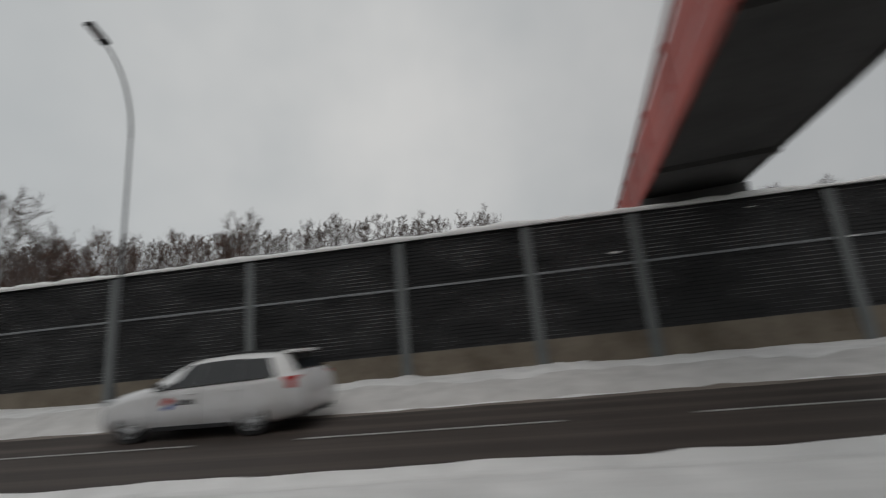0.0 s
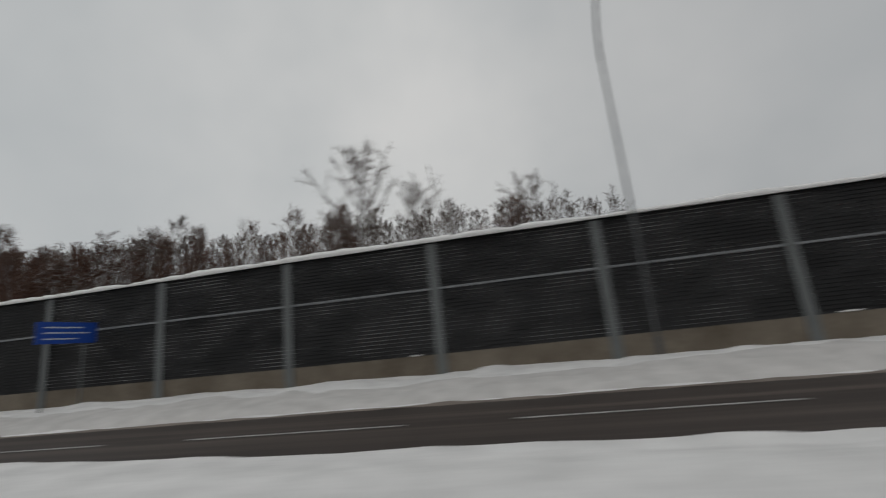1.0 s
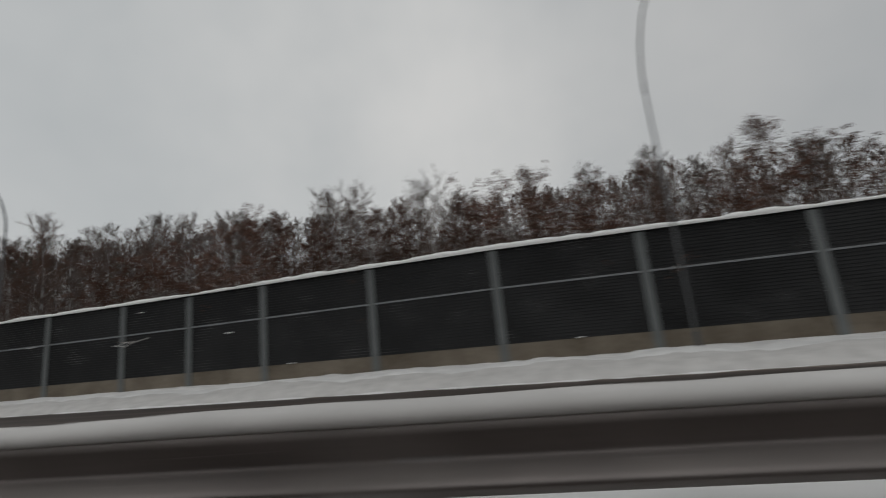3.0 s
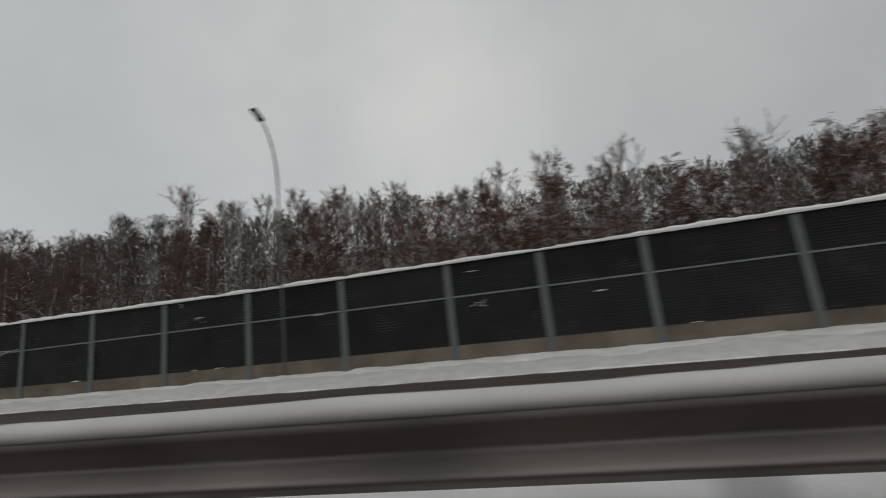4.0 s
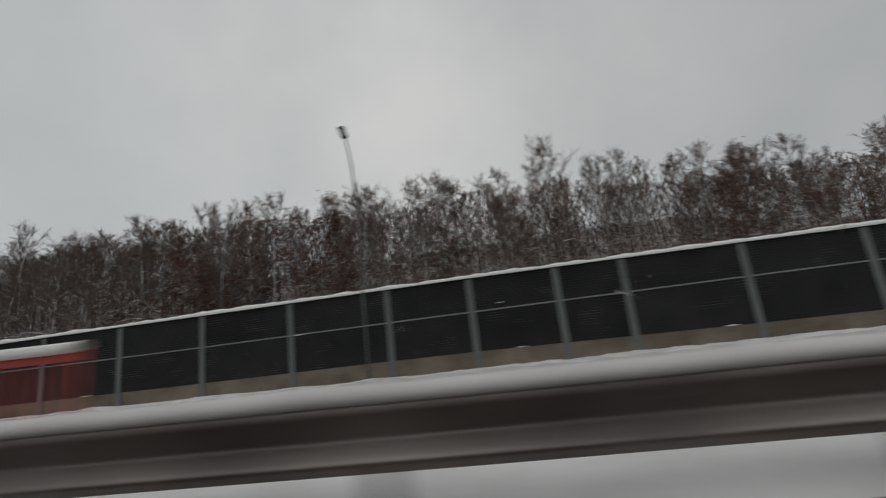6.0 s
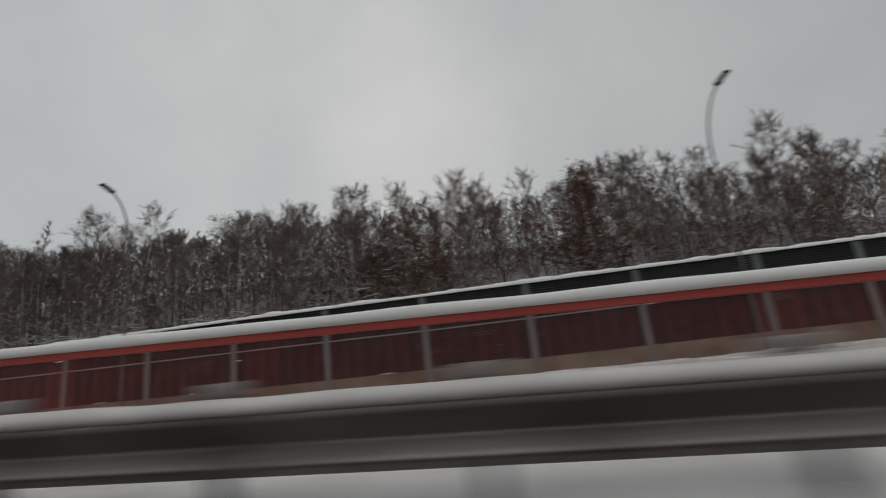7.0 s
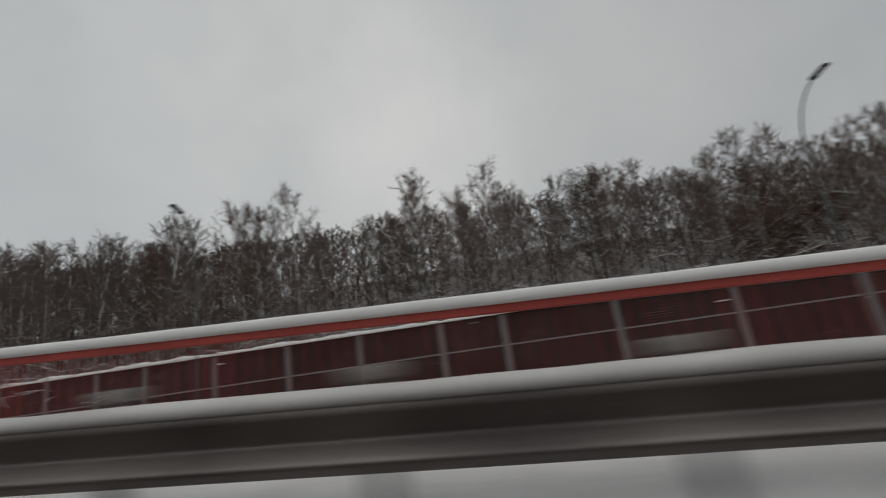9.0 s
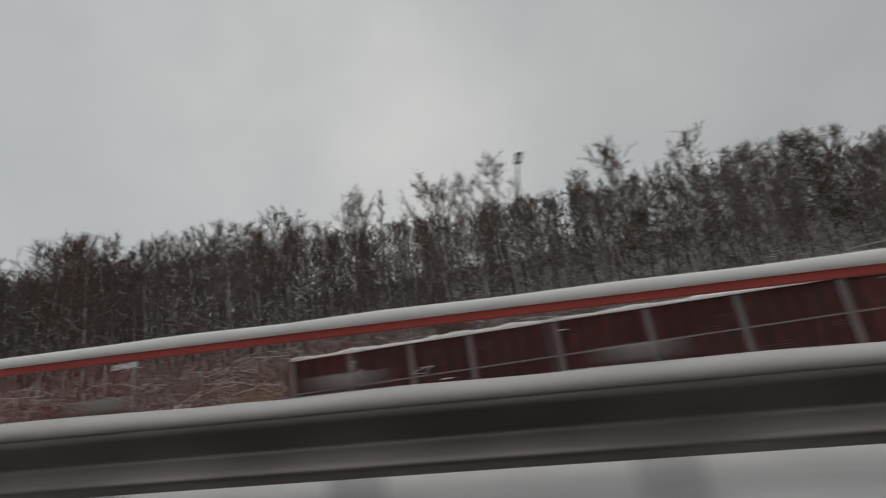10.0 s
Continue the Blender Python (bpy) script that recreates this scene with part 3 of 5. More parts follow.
for x in edges:
    if post_mesh is None:
        p = part("rail_post", bm, RED, railing)
        post_mesh = p.data
    else:
        p = new("rail_post", post_mesh)
        p.parent = railing
    p.location = rail_pt(x)
bm = bmesh.new()
cyl(bm, (0, 0, -0.985), (0, 0, -0.09), 0.0086, 0.0086, 8, False)
bar_mesh = None
rest_v, rest_f = [], []
count = 0
x = RAIL_X0 - 0.125
while x > edges[-1]:
    if min(abs(x - e) for e in edges) > 0.05:
        if count < 300:
            if bar_mesh is None:
                p = part("bar", bm, RED, railing)
                bar_mesh = p.data
            else:
                p = new("bar", bar_mesh)
                p.parent = railing
            p.location = rail_pt(x)
            count += 1
        else:
            c = rail_pt(x)
            n = len(rest_v)
            for h in (-0.985, -0.09):
                for k in range(6):
                    rest_v.append((c[0] + 0.0086 * math.cos(k * math.pi / 3), c[1] + 0.0086 * math.sin(k * math.pi / 3), c[2] + h))
            for k in range(6):
                rest_f.append((n + k, n + (k + 1) % 6, n + 6 + (k + 1) % 6, n + 6 + k))
    x -= 0.125
tagged(sheet("bars", rest_v, rest_f, RED, railing), kind="stuff")

# retaining edge of the bridge approach under the railing
pts = [(x, float(near_y(x)) + RAIL_OFF, float(near_z(x))) for x in [RAIL_X0 - 3 * i for i in range(50)]]
v, f = sweep(pts, [(-0.2, 0.10), (0.3, 0.10), (0.32, -0.2), (0.22, -0.3), (0.22, -6), (-0.2, -6)], True)
tagged(sheet("retaining_wall", v, f, CONCRETE, smooth=False), "grey concrete edge beam and retaining wall under the red railing", "retaining wall", kind="structure")


# ---- street lamps ----
def street_lamp(x, y, height, reach, label, metal):
    lamp = thing("street_lamp", label, "street lamp", (x, y, 0.25), group="street lamps along the road")
    pts = [(0, 0, -0.2), (0, 0, 0.6), (0, 0, 0.62), (0, 0, height - 2.8)]
    sheet("pole", *pipe(pts, [0.085, 0.085, 0.052, 0.044], 14), metal, lamp)
    arc = [(0, -reach * (1 - math.cos(a)), height - 2.8 + 2.75 * math.sin(a)) for a in (i * math.radians(78) / 10 for i in range(11))]
    sheet("arm", *pipe(arc, [0.050 - 0.001 * i for i in range(11)], 12), metal, lamp)
    bm = bmesh.new()
    y0, z0 = arc[-1][1], arc[-1][2]
    box(bm, -0.15, 0.15, -0.75, 0.05, -0.06, 0.06, 0.04)
    bmesh.ops.transform(bm, matrix=pose(0, y0, z0 + 0.04, -12, 0, 0), verts=bm.verts)
    head = part("lamp_head", bm, BLACK, lamp, "dark grey flat lamp head", smooth=False)
    bm = bmesh.new()
    box(bm, -0.11, 0.11, -0.68, -0.2, -0.07, -0.058)
    bmesh.ops.transform(bm, matrix=pose(0, y0, z0 + 0.04, -12, 0, 0), verts=bm.verts)
    part("lens", bm, WHITE_SIGN, head)
    return lamp


PALE_STEEL = mat("galvanised_pole", (0.22, 0.222, 0.225), 0.6, var=0.12, scale=1, fine=30)
FAR_LAMP = "tall grey steel street lamp with curved arm, unlit"
for x in (-12.1, -42.6, -74.75, -103.85, -134.1, -163.9, -194.2):
    street_lamp(x, 11.35, 11.75, 1.75, FAR_LAMP, LAMP_STEEL).rotation_euler = (0, 0, radians(9))
for x in (-54.3, -136.4):
    lm = street_lamp(x, float(near_y(x)) + 2.85, 11.9, 1.9, "grey steel street lamp beside the guardrail, unlit", PALE_STEEL)
    lm.location.z = float(near_z(x)) - 0.1
    lm.scale = (0.85, 0.85, 1)


# ---- footbridge over both roads ----
def footbridge():
    fb = thing("footbridge", "footbridge with faded red side panels and a dark underside crossing the road", "footbridge", (4.0, 8, 5.32), kind="structure")
    fb.rotation_euler = (0, 0, radians(-10.6))
    bm = bmesh.new()
    box(bm, 0.06, 2.87, -30, 24, 0.0, 0.35)
    part("deck", bm, SOFFIT, fb)
    for i in range(9):
        bm = bmesh.new()
        y = -28 + i * 6.2
        box(bm, 0.06, 2.87, y, y + 0.22, -0.14, 0.0)
        part("cross_beam", bm, SOFFIT, fb)
    for x0 in (0.0, 2.87):
        bm = bmesh.new()
        box(bm, x0 - 0.02, x0 + 0.06, -30, 24, -0.05, 0.62)
        part("side_girder", bm, RED_PANEL if x0 < 1 else SOFFIT, fb, "faded red girder" if x0 < 1 else "dark grey girder")
        for i in range(18):
            y = -30 + i * 3
            bm = bmesh.new()
            box(bm, x0 - 0.005, x0 + 0.015, y + 0.05, y + 2.95, 0.70, 1.55)
            part("side_panel", bm, RED_PANEL, fb)
            bm = bmesh.new()
            box(bm, x0 - 0.03, x0 + 0.05, y - 0.03, y + 0.03, 0.6, 1.72)
            part("rail_post", bm, RED, fb)
        bm = bmesh.new()
        cyl(bm, (x0, -30, 1.74), (x0, 24, 1.74), 0.035, 0.035, 8)
        part("handrail", bm, RED, fb)
        bm = bmesh.new()
        box(bm, x0 - 0.05, x0 + 0.07, -30, 24, 1.775, 1.83, 0.02)
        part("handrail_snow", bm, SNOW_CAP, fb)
    bm = bmesh.new()
    box(bm, 0.2, 2.6, 5.6, 6.6, -5.4, -0.14, 0.05)
    part("pier", bm, SOFFIT, fb, "dark concrete pier behind the barrier")
    bm = bmesh.new()
    box(bm, -0.1, 2.9, 5.4, 6.8, -0.45, -0.141, 0.03)
    part("pier_cap", bm, SOFFIT, fb)
    return fb


footbridge()


# ---- signs ----
def big_sign():
    sg = thing("direction_sign", "blue direction sign with white writing on two steel posts", "road sign", (-30.9, 1.85, -0.17))
    face = part("sign_face", box(bmesh.new(), 0.002, 0.02, -0.52, 0.52, 2.86, 3.62, 0.004), BLUE, sg)
    part("back_plate", box(bmesh.new(), -0.02, 0.0, -0.52, 0.52, 2.86, 3.62, 0.006), POST, sg, "plain grey back of the sign")
    bm = bmesh.new()
    box(bm, 0.021, 0.026, -0.49, 0.49, 3.575, 3.59)
    box(bm, 0.021, 0.026, -0.49, 0.49, 2.89, 2.905)
    box(bm, 0.021, 0.026, -0.49, -0.475, 2.905, 3.575)
    box(bm, 0.021, 0.026, 0.475, 0.49, 2.905, 3.575)
    part("border", bm, WHITE_SIGN, face)
    for z, a, b in ((3.42, -0.42, 0.2), (3.24, -0.42, 0.35), (3.04, -0.38, 0.08)):
        part("text_bar", box(bmesh.new(), 0.021, 0.027, a, b, z - 0.035, z + 0.035), WHITE_SIGN, face)
    part("back_frame", box(bmesh.new(), -0.05, -0.021, -0.46, 0.46, 3.02, 3.07), STEEL, sg)
    part("back_frame", box(bmesh.new(), -0.05, -0.021, -0.46, 0.46, 3.4, 3.45), STEEL, sg)
    for y in (-0.34, 0.34):
        part("post", cyl(bmesh.new(), (-0.09, y, 0.0), (-0.09, y, 3.5), 0.012, 0.012, 12), STEEL, sg, smooth=True)
    part("snow", box(bmesh.new(), -0.04, 0.025, -0.52, 0.52, 3.621, 3.67, 0.02), SNOW_CAP, sg)


def small_sign():
    sg = thing("road_sign", "wide blue road sign on two posts before the barrier", "road sign", (-30.9, 10.95, 0.2))
    face = part("sign_face", box(bmesh.new(), 0.002, 0.015, -0.98, 0.98, 2.28, 3.0, 0.004), BLUE, sg)
    part("back_plate", box(bmesh.new(), -0.015, 0.0, -0.98, 0.98, 2.28, 3.0, 0.005), POST, sg, "plain grey back of the sign")
    for z, a, b in ((2.82, -0.75, 0.5), (2.64, -0.75, 0.7), (2.44, -0.75, 0.3)):
        part("text_bar", box(bmesh.new(), 0.016, 0.02, a, b, z - 0.02, z + 0.02), WHITE_SIGN, face)
    for y in (-0.6, 0.6):
        part("post", cyl(bmesh.new(), (-0.05, y, -0.2), (-0.05, y, 2.95), 0.03, 0.03, 10), POST, sg, smooth=True)


def gore_bollard():
    """Rounded green marker at the fork, with a slanting white stripe and a hat of snow."""
    x, y = -22.76, 1.3
    z = float(near_z(x)) - 0.10
    g = thing("gore_bollard", "round green plastic bollard with slanting white stripe and snow hat", "traffic bollard", (x, y, z))
    seg, rings = 40, 14
    verts, faces, mi = [], [], []
    for i in range(rings + 1):
        h = 1.27 * i / rings
        r = 0.31 - 0.05 * (i / rings) - (0.05 if i == rings else 0)
        for k in range(seg):
            a = 2 * math.pi * k / seg
            verts.append((r * math.cos(a), r * math.sin(a), h))
    for i in range(rings):
        for k in range(seg):
            faces.append((i * seg + k, i * seg + (k + 1) % seg, (i + 1) * seg + (k + 1) % seg, (i + 1) * seg + k))
            mi.append(1 if (k / seg - 0.45 * i / rings - 0.58) % 1.0 < 0.24 else 0)
    faces.append(tuple(rings * seg + k for k in range(seg)))
    mi.append(0)
    ob = sheet("shell", verts, faces, [GREEN, WHITE_SIGN], g, smooth=False)
    ob.data.polygons.foreach_set("material_index", mi)
    bm = bmesh.new()
    bmesh.ops.create_icosphere(bm, subdivisions=3, radius=1)
    for v in bm.verts:
        d = 1 + 0.16 * noise.noise(v.co * 1.4)
        v.co = (v.co.x * 0.44 * d, v.co.y * 0.44 * d, max(-0.12, v.co.z) * 0.28 * d + 0.10 * v.co.x)
    part("snow_hat", bm, SNOW_CAP, g, smooth=True, loc=(0, 0, 1.29))


def keep_sign():
    x, y = -24.35, 1.6
    z = float(near_z(x))
    g = thing("lane_sign", "blue sign plate and yellow plate on a steel post", "road sign", (x, y, z))
    part("post", cyl(bmesh.new(), (-0.04, 0, -0.1), (-0.04, 0, 2.1), 0.02, 0.02, 10), STEEL, g, smooth=True)
    part("yellow_plate", box(bmesh.new(), -0.02, 0.02, -0.2, 0.2, 0.65, 1.05, 0.01), YELLOW, g, "yellow marker plate")
    face = part("sign_face", box(bmesh.new(), -0.006, 0.006, -0.25, 0.25, 1.60, 2.12, 0.004), BLUE, g)
    bm = bmesh.new()
    vs = [bm.verts.new((0.008, a * 0.8, 1.86 + (b - 1.54) * 0.8)) for a, b in ((-0.12, 1.72), (0.16, 1.44), (0.16, 1.6), (0.22, 1.6), (0.22, 1.36), (-0.02, 1.36), (-0.02, 1.42), (0.1, 1.42), (-0.17, 1.67))]
    bm.faces.new(vs)
    part("arrow", bm, WHITE_SIGN, face)


def far_boards():
    """Pale and dark green boards on tall posts past the end of the barrier."""
    sg = thing("sign_boards", "pale grey and dark green boards on tall steel posts", "road sign", (-189.2, 12.9, 0.4))
    part("pale_board", box(bmesh.new(), -0.8, 0.55, -0.03, 0.03, 6.05, 6.6, 0.01), WHITE_SIGN, sg)
    part("green_board", box(bmesh.new(), 0.58, 1.9, -0.03, 0.03, 5.95, 6.55, 0.01), DARK_GREEN, sg, "dark green board")
    part("lower_board", box(bmesh.new(), 0.1, 1.8, -0.03, 0.03, 5.45, 5.75, 0.01), WHITE_SIGN, sg, "narrow pale board with a bluish tint")
    for x in (-0.5, 1.5):
        part("post", cyl(bmesh.new(), (x, 0.09, -0.4), (x, 0.09, 6.5), 0.055, 0.05, 10), STEEL, sg, smooth=True)


big_sign()
small_sign()
far_boards()
gore_bollard()
keep_sign()


# ---- winter trees ----
def grow(seed, height, spread, levels, kids, up, trunk_r, lean=0.0, low=0.3, multi=1, round_crown=False):
    """Limbs of a bare tree as segments (p0, p1, r0, r1, level)."""
    rg = random.Random(seed)
    segs = []

    def limb(p, d, length, r, lev):
        steps = 4 if lev == 0 else (1 if lev >= levels else (3 if lev < 3 else 2))
        pts = [p]
        q, dd = p.copy(), d.copy()
        for s in range(steps):
            dd = (dd + Vector((rg.uniform(-1, 1), rg.uniform(-1, 1), rg.uniform(-0.6, 1) * up)) * (0.08 if lev == 0 else 0.17)).normalized()
            n = q + dd * (length / steps)
            r1 = r * (1 - 0.75 * (s + 1) / steps) + 0.004
            r0 = r * (1 - 0.75 * s / steps) + 0.004
            segs.append((q.copy(), n.copy(), r0, r1, lev))
            q = n
            pts.append(q.copy())
        if lev >= levels:
            return
        k = kids[lev] if lev < len(kids) else 2
        for i in range(k):
            f = rg.uniform(low if lev == 0 else 0.2, 1.0)
            j = min(steps - 1, int(f * steps))
            base = pts[j].lerp(pts[j + 1], f * steps - j)
            a = rg.uniform(0, 2 * math.pi)
            side = Vector((math.cos(a), math.sin(a), 0))
            tip = lev + 1 >= levels
            wide = spread * (1.9 if tip else 1.0)
            nd = (dd * rg.uniform(0.3, 0.9) + side * wide * rg.uniform(0.6, 1.2) + Vector((0, 0, up * rg.uniform(-0.5 if tip else 0.1, 0.7)))).normalized()
            if round_crown and lev == 0:
                g = (f - low) / (1 - low)
                limb(base, nd, height * 0.30 * math.sqrt(max(0.06, 1 - (1.5 * g - 0.55) ** 2)) * rg.uniform(0.75, 1.1), r * (1 - 0.7 * f) * 0.5 + 0.004, 1)
                continue
            limb(base, nd, length * (rg.uniform(0.36, 0.60) if lev + 1 < levels else rg.uniform(0.22, 0.48)) * (1.25 - 0.62 * f if lev == 0 else 1), r * (1 - 0.7 * f) * 0.55 + 0.003, lev + 1)

    for m in range(multi):
        a = rg.uniform(0, 6.28)
        s = 0.5 if multi > 1 else lean
        d = Vector((math.cos(a) * s * rg.random(), math.sin(a) * s * rg.random(), 1)).normalized()
        limb(Vector((rg.uniform(-0.5, 0.5), rg.uniform(-0.5, 0.5), -0.3)) if multi > 1 else Vector((0, 0, -0.3)), d, height * (rg.uniform(0.7, 1) if multi > 1 else 1), trunk_r, 0)
    return segs


def prisms(segs, sides, rmin):
    verts, faces = [], []
    for p0, p1, r0, r1, lev in segs:
        d = (p1 - p0).normalized()
        a = d.orthogonal().normalized()
        b = d.cross(a)
        n = len(verts)
        for p, r in ((p0, max(r0, rmin)), (p1, max(r1, rmin))):
            for k in range(sides):
                t = 2 * math.pi * k / sides
                verts.append(tuple(p + (a * math.cos(t) + b * math.sin(t)) * r))
        for k in range(sides):
            faces.append((n + k, n + (k + 1) % sides, n + sides + (k + 1) % sides, n + sides + k))
    return verts, faces


def ribbons(segs, seed, width):
    """The thinnest twigs as narrow tapering blades."""
    rg = random.Random(seed)
    verts, faces = [], []
    for p0, p1, r0, r1, lev in segs:
        d = p1 - p0
        s = Vector((rg.gauss(0, 1), rg.gauss(0, 1), rg.gauss(0, 1))).cross(d).normalized() * width
        n = len(verts)
        verts += [tuple(p0 - s), tuple(p0 + s), tuple(p1)]
        faces.append((n, n + 1, n + 2))
    return verts, faces


def both(a, b):
    n = len(a[0])
    return a[0] + b[0], a[1] + [tuple(i + n for i in q) for q in b[1]]


def snow_on(segs, seed, share, width, below=99.0):
    rg = random.Random(seed)
    verts, faces = [], []
    for p0, p1, r0, r1, lev in segs:
        d = p1 - p0
        if d.length < 0.05 or abs(d.normalized().z) > 0.72 or rg.random() > share or lev == 0 or p0.z > below:
            continue
        side = Vector((0, 0, 1)).cross(d).normalized()
        w0, w1 = max(r0 * 0.5, width), max(r1 * 0.5, width * 0.7)
        n = len(verts)
        for p, w, r in ((p0, w0, r0), (p1, w1, r1)):
            verts += [tuple(p + side * w + Vector((0, 0, r * 0.3))), tuple(p + Vector((0, 0, r + w * 1.3))), tuple(p - side * w + Vector((0, 0, r * 0.3)))]
        faces += [(n, n + 1, n + 4, n + 3), (n + 1, n + 2, n + 5, n + 4)]
    return verts, faces


def leaves_on(segs, seed, per, size, minlev):
    rg = random.Random(seed)
    verts, faces = [], []
    for p0, p1, r0, r1, lev in segs:
        if lev < minlev:
            continue
        for i in range(per):
            c = p0.lerp(p1, rg.random()) + Vector((rg.gauss(0, 0.10), rg.gauss(0, 0.10), rg.gauss(0, 0.10)))
            u = Vector((rg.gauss(0, 1), rg.gauss(0, 1), rg.gauss(0, 1))).normalized()
            w = u.orthogonal().normalized()
            s = size * rg.uniform(0.6, 1.3)
            n = len(verts)
            verts += [tuple(c - u * s), tuple(c + w * s * 0.55), tuple(c + u * s), tuple(c - w * s * 0.55)]
            faces.append((n, n + 1, n + 2, n + 3))
    return verts, faces


def mesh_of(name, vf, *materials):
    me = bpy.data.meshes.new(name)
    me.from_pydata(vf[0], [], vf[1])
    for m in materials:
        me.materials.append(m)
    me.update()
    return me


def forest_tree(seed, height, base=0.4, wide=0.25, limbs=24, subs=7, tips=13, rise=0.2):
    """Straight trunk with rising limbs inside an egg-shaped crown: woody parts, side shoots and fine twigs."""
    rg = random.Random(seed)
    trunk, limb_s, shoot, twig = [], [], [], []
    axis = [Vector((0, 0, -0.3))]
    d = Vector((rg.uniform(-0.05, 0.05), rg.uniform(-0.05, 0.05), 1)).normalized()
    r = height * 0.0095
    for k in range(7):
        d = (d + Vector((rg.uniform(-1, 1), rg.uniform(-1, 1), 0.4)) * 0.05).normalized()
        axis.append(axis[-1] + d * height / 7)
        trunk.append((axis[-2].copy(), axis[-1].copy(), r * (1 - 0.9 * k / 7), r * (1 - 0.9 * (k + 1) / 7), 0))
    turn = rg.uniform(0, 6.28)
    for i in range(limbs):
        g = (i + rg.random()) / limbs
        f = base + (0.985 - base) * g
        j = min(6, int(f * 7))
        p = axis[j].lerp(axis[j + 1], f * 7 - j)
        turn += 2.4 + rg.uniform(-0.5, 0.5)
        length = height * wide * math.sqrt(max(0.05, 1 - (1.42 * g - 0.46) ** 2)) * rg.uniform(0.7, 1.15)
        el = radians(18 + 45 * g + rg.uniform(-12, 14))
        dd = Vector((math.cos(turn) * math.cos(el), math.sin(turn) * math.cos(el), math.sin(el)))
        rr = r * (1 - 0.85 * f) * 0.36 + 0.009
        pts = [p]
        for k in range(3):
            dd = (dd + Vector((rg.uniform(-0.16, 0.16), rg.uniform(-0.16, 0.16), rise + rg.uniform(-0.1, 0.1)))).normalized()
            q = pts[-1] + dd * length / 3
            limb_s.append((pts[-1].copy(), q.copy(), rr * (1 - 0.28 * k), rr * (1 - 0.28 * (k + 1)), 1))
            pts.append(q)
        for m in range(subs):
            fr = 0.22 + 0.78 * (m + rg.random()) / subs
            j = min(2, int(fr * 3))
            b = pts[j].lerp(pts[j + 1], min(1, fr * 3 - j))
            u = (pts[j + 1] - pts[j]).normalized()
            sd = (u * rg.uniform(0.5, 1.0) + Vector((rg.gauss(0, 0.5), rg.gauss(0, 0.5), rg.gauss(0.12, 0.35)))).normalized()
            ln = length * rg.uniform(0.22, 0.46) * (1.15 - 0.4 * fr)
            e = b + sd * ln
            shoot.append((b, e, 0.014, 0.007, 2))
            for n in range(tips):
                h = (n + rg.random()) / tips
                c = b.lerp(e, 0.1 + 0.9 * h)
                td = (sd * rg.uniform(0.4, 0.9) + Vector((rg.gauss(0, 0.5), rg.gauss(0, 0.5), rg.gauss(0.2, 0.4)))).normalized()
                twig.append((c, c + td * rg.uniform(0.022, 0.052) * height, 0.006, 0.003, 3))
    return trunk, limb_s, shoot, twig


def blobs(at, seed, size, count):
    """Clumps of needles: many short blades round each point."""
    rg = random.Random(seed)
    verts, faces = [], []
    for c0 in at:
        for i in range(count):
            u = Vector((rg.gauss(0, 1), rg.gauss(0, 1), rg.gauss(0.25, 0.6))).normalized()
            c = c0 + Vector((u.x, u.y, u.z * 0.55)) * size * rg.uniform(0.2, 1)
            w = u.orthogonal().normalized() * 0.022
            e = c + u * rg.uniform(0.15, 0.3)
            n = len(verts)
            verts += [tuple(c - w), tuple(c + w), tuple(e)]
            faces.append((n, n + 1, n + 2))
    return verts, faces


def bent_stems(seed, height):
    """Thin young stems arching over under their load of snow."""
    rg = random.Random(seed)
    trunk, woody, fine, tips = [], [], [], []
    for m in range(5):
        a = rg.uniform(0, 6.28)
        p = Vector((rg.uniform(-0.5, 0.5), rg.uniform(-0.5, 0.5), -0.2))
        d = Vector((math.cos(a) * 0.35, math.sin(a) * 0.35, 1)).normalized()
        length = height * rg.uniform(0.9, 1.35)
        for k in range(7):
            d = (d + Vector((math.cos(a), math.sin(a), -0.55)) * (0.06 + 0.05 * k) + Vector((rg.gauss(0, 0.10), rg.gauss(0, 0.10), rg.gauss(0, 0.10)))).normalized()
            q = p + d * length / 7
            r = 0.045 * (1 - k / 8)
            (trunk if k < 2 else woody).append((p.copy(), q.copy(), r, r * 0.85, 0 if k < 2 else 1))
            if k >= 2:
                for n in range(3):
                    b = p.lerp(q, rg.random())
                    sd = (d * 0.8 + Vector((rg.gauss(0, 0.5), rg.gauss(0, 0.5), rg.gauss(-0.05, 0.3)))).normalized()
                    e = b + sd * rg.uniform(0.6, 1.5) * (1 - k / 11)
                    fine.append((b, e, 0.012, 0.006, 2))
                    for j in range(5):
                        c = b.lerp(e, rg.uniform(0.2, 1))
                        tips.append((c, c + (sd + Vector((rg.gauss(0, 0.5), rg.gauss(0, 0.5), rg.gauss(0, 0.4)))).normalized() * rg.uniform(0.25, 0.6), 0.005, 0.003, 3))
            p = q
    return trunk, woody, fine, tips


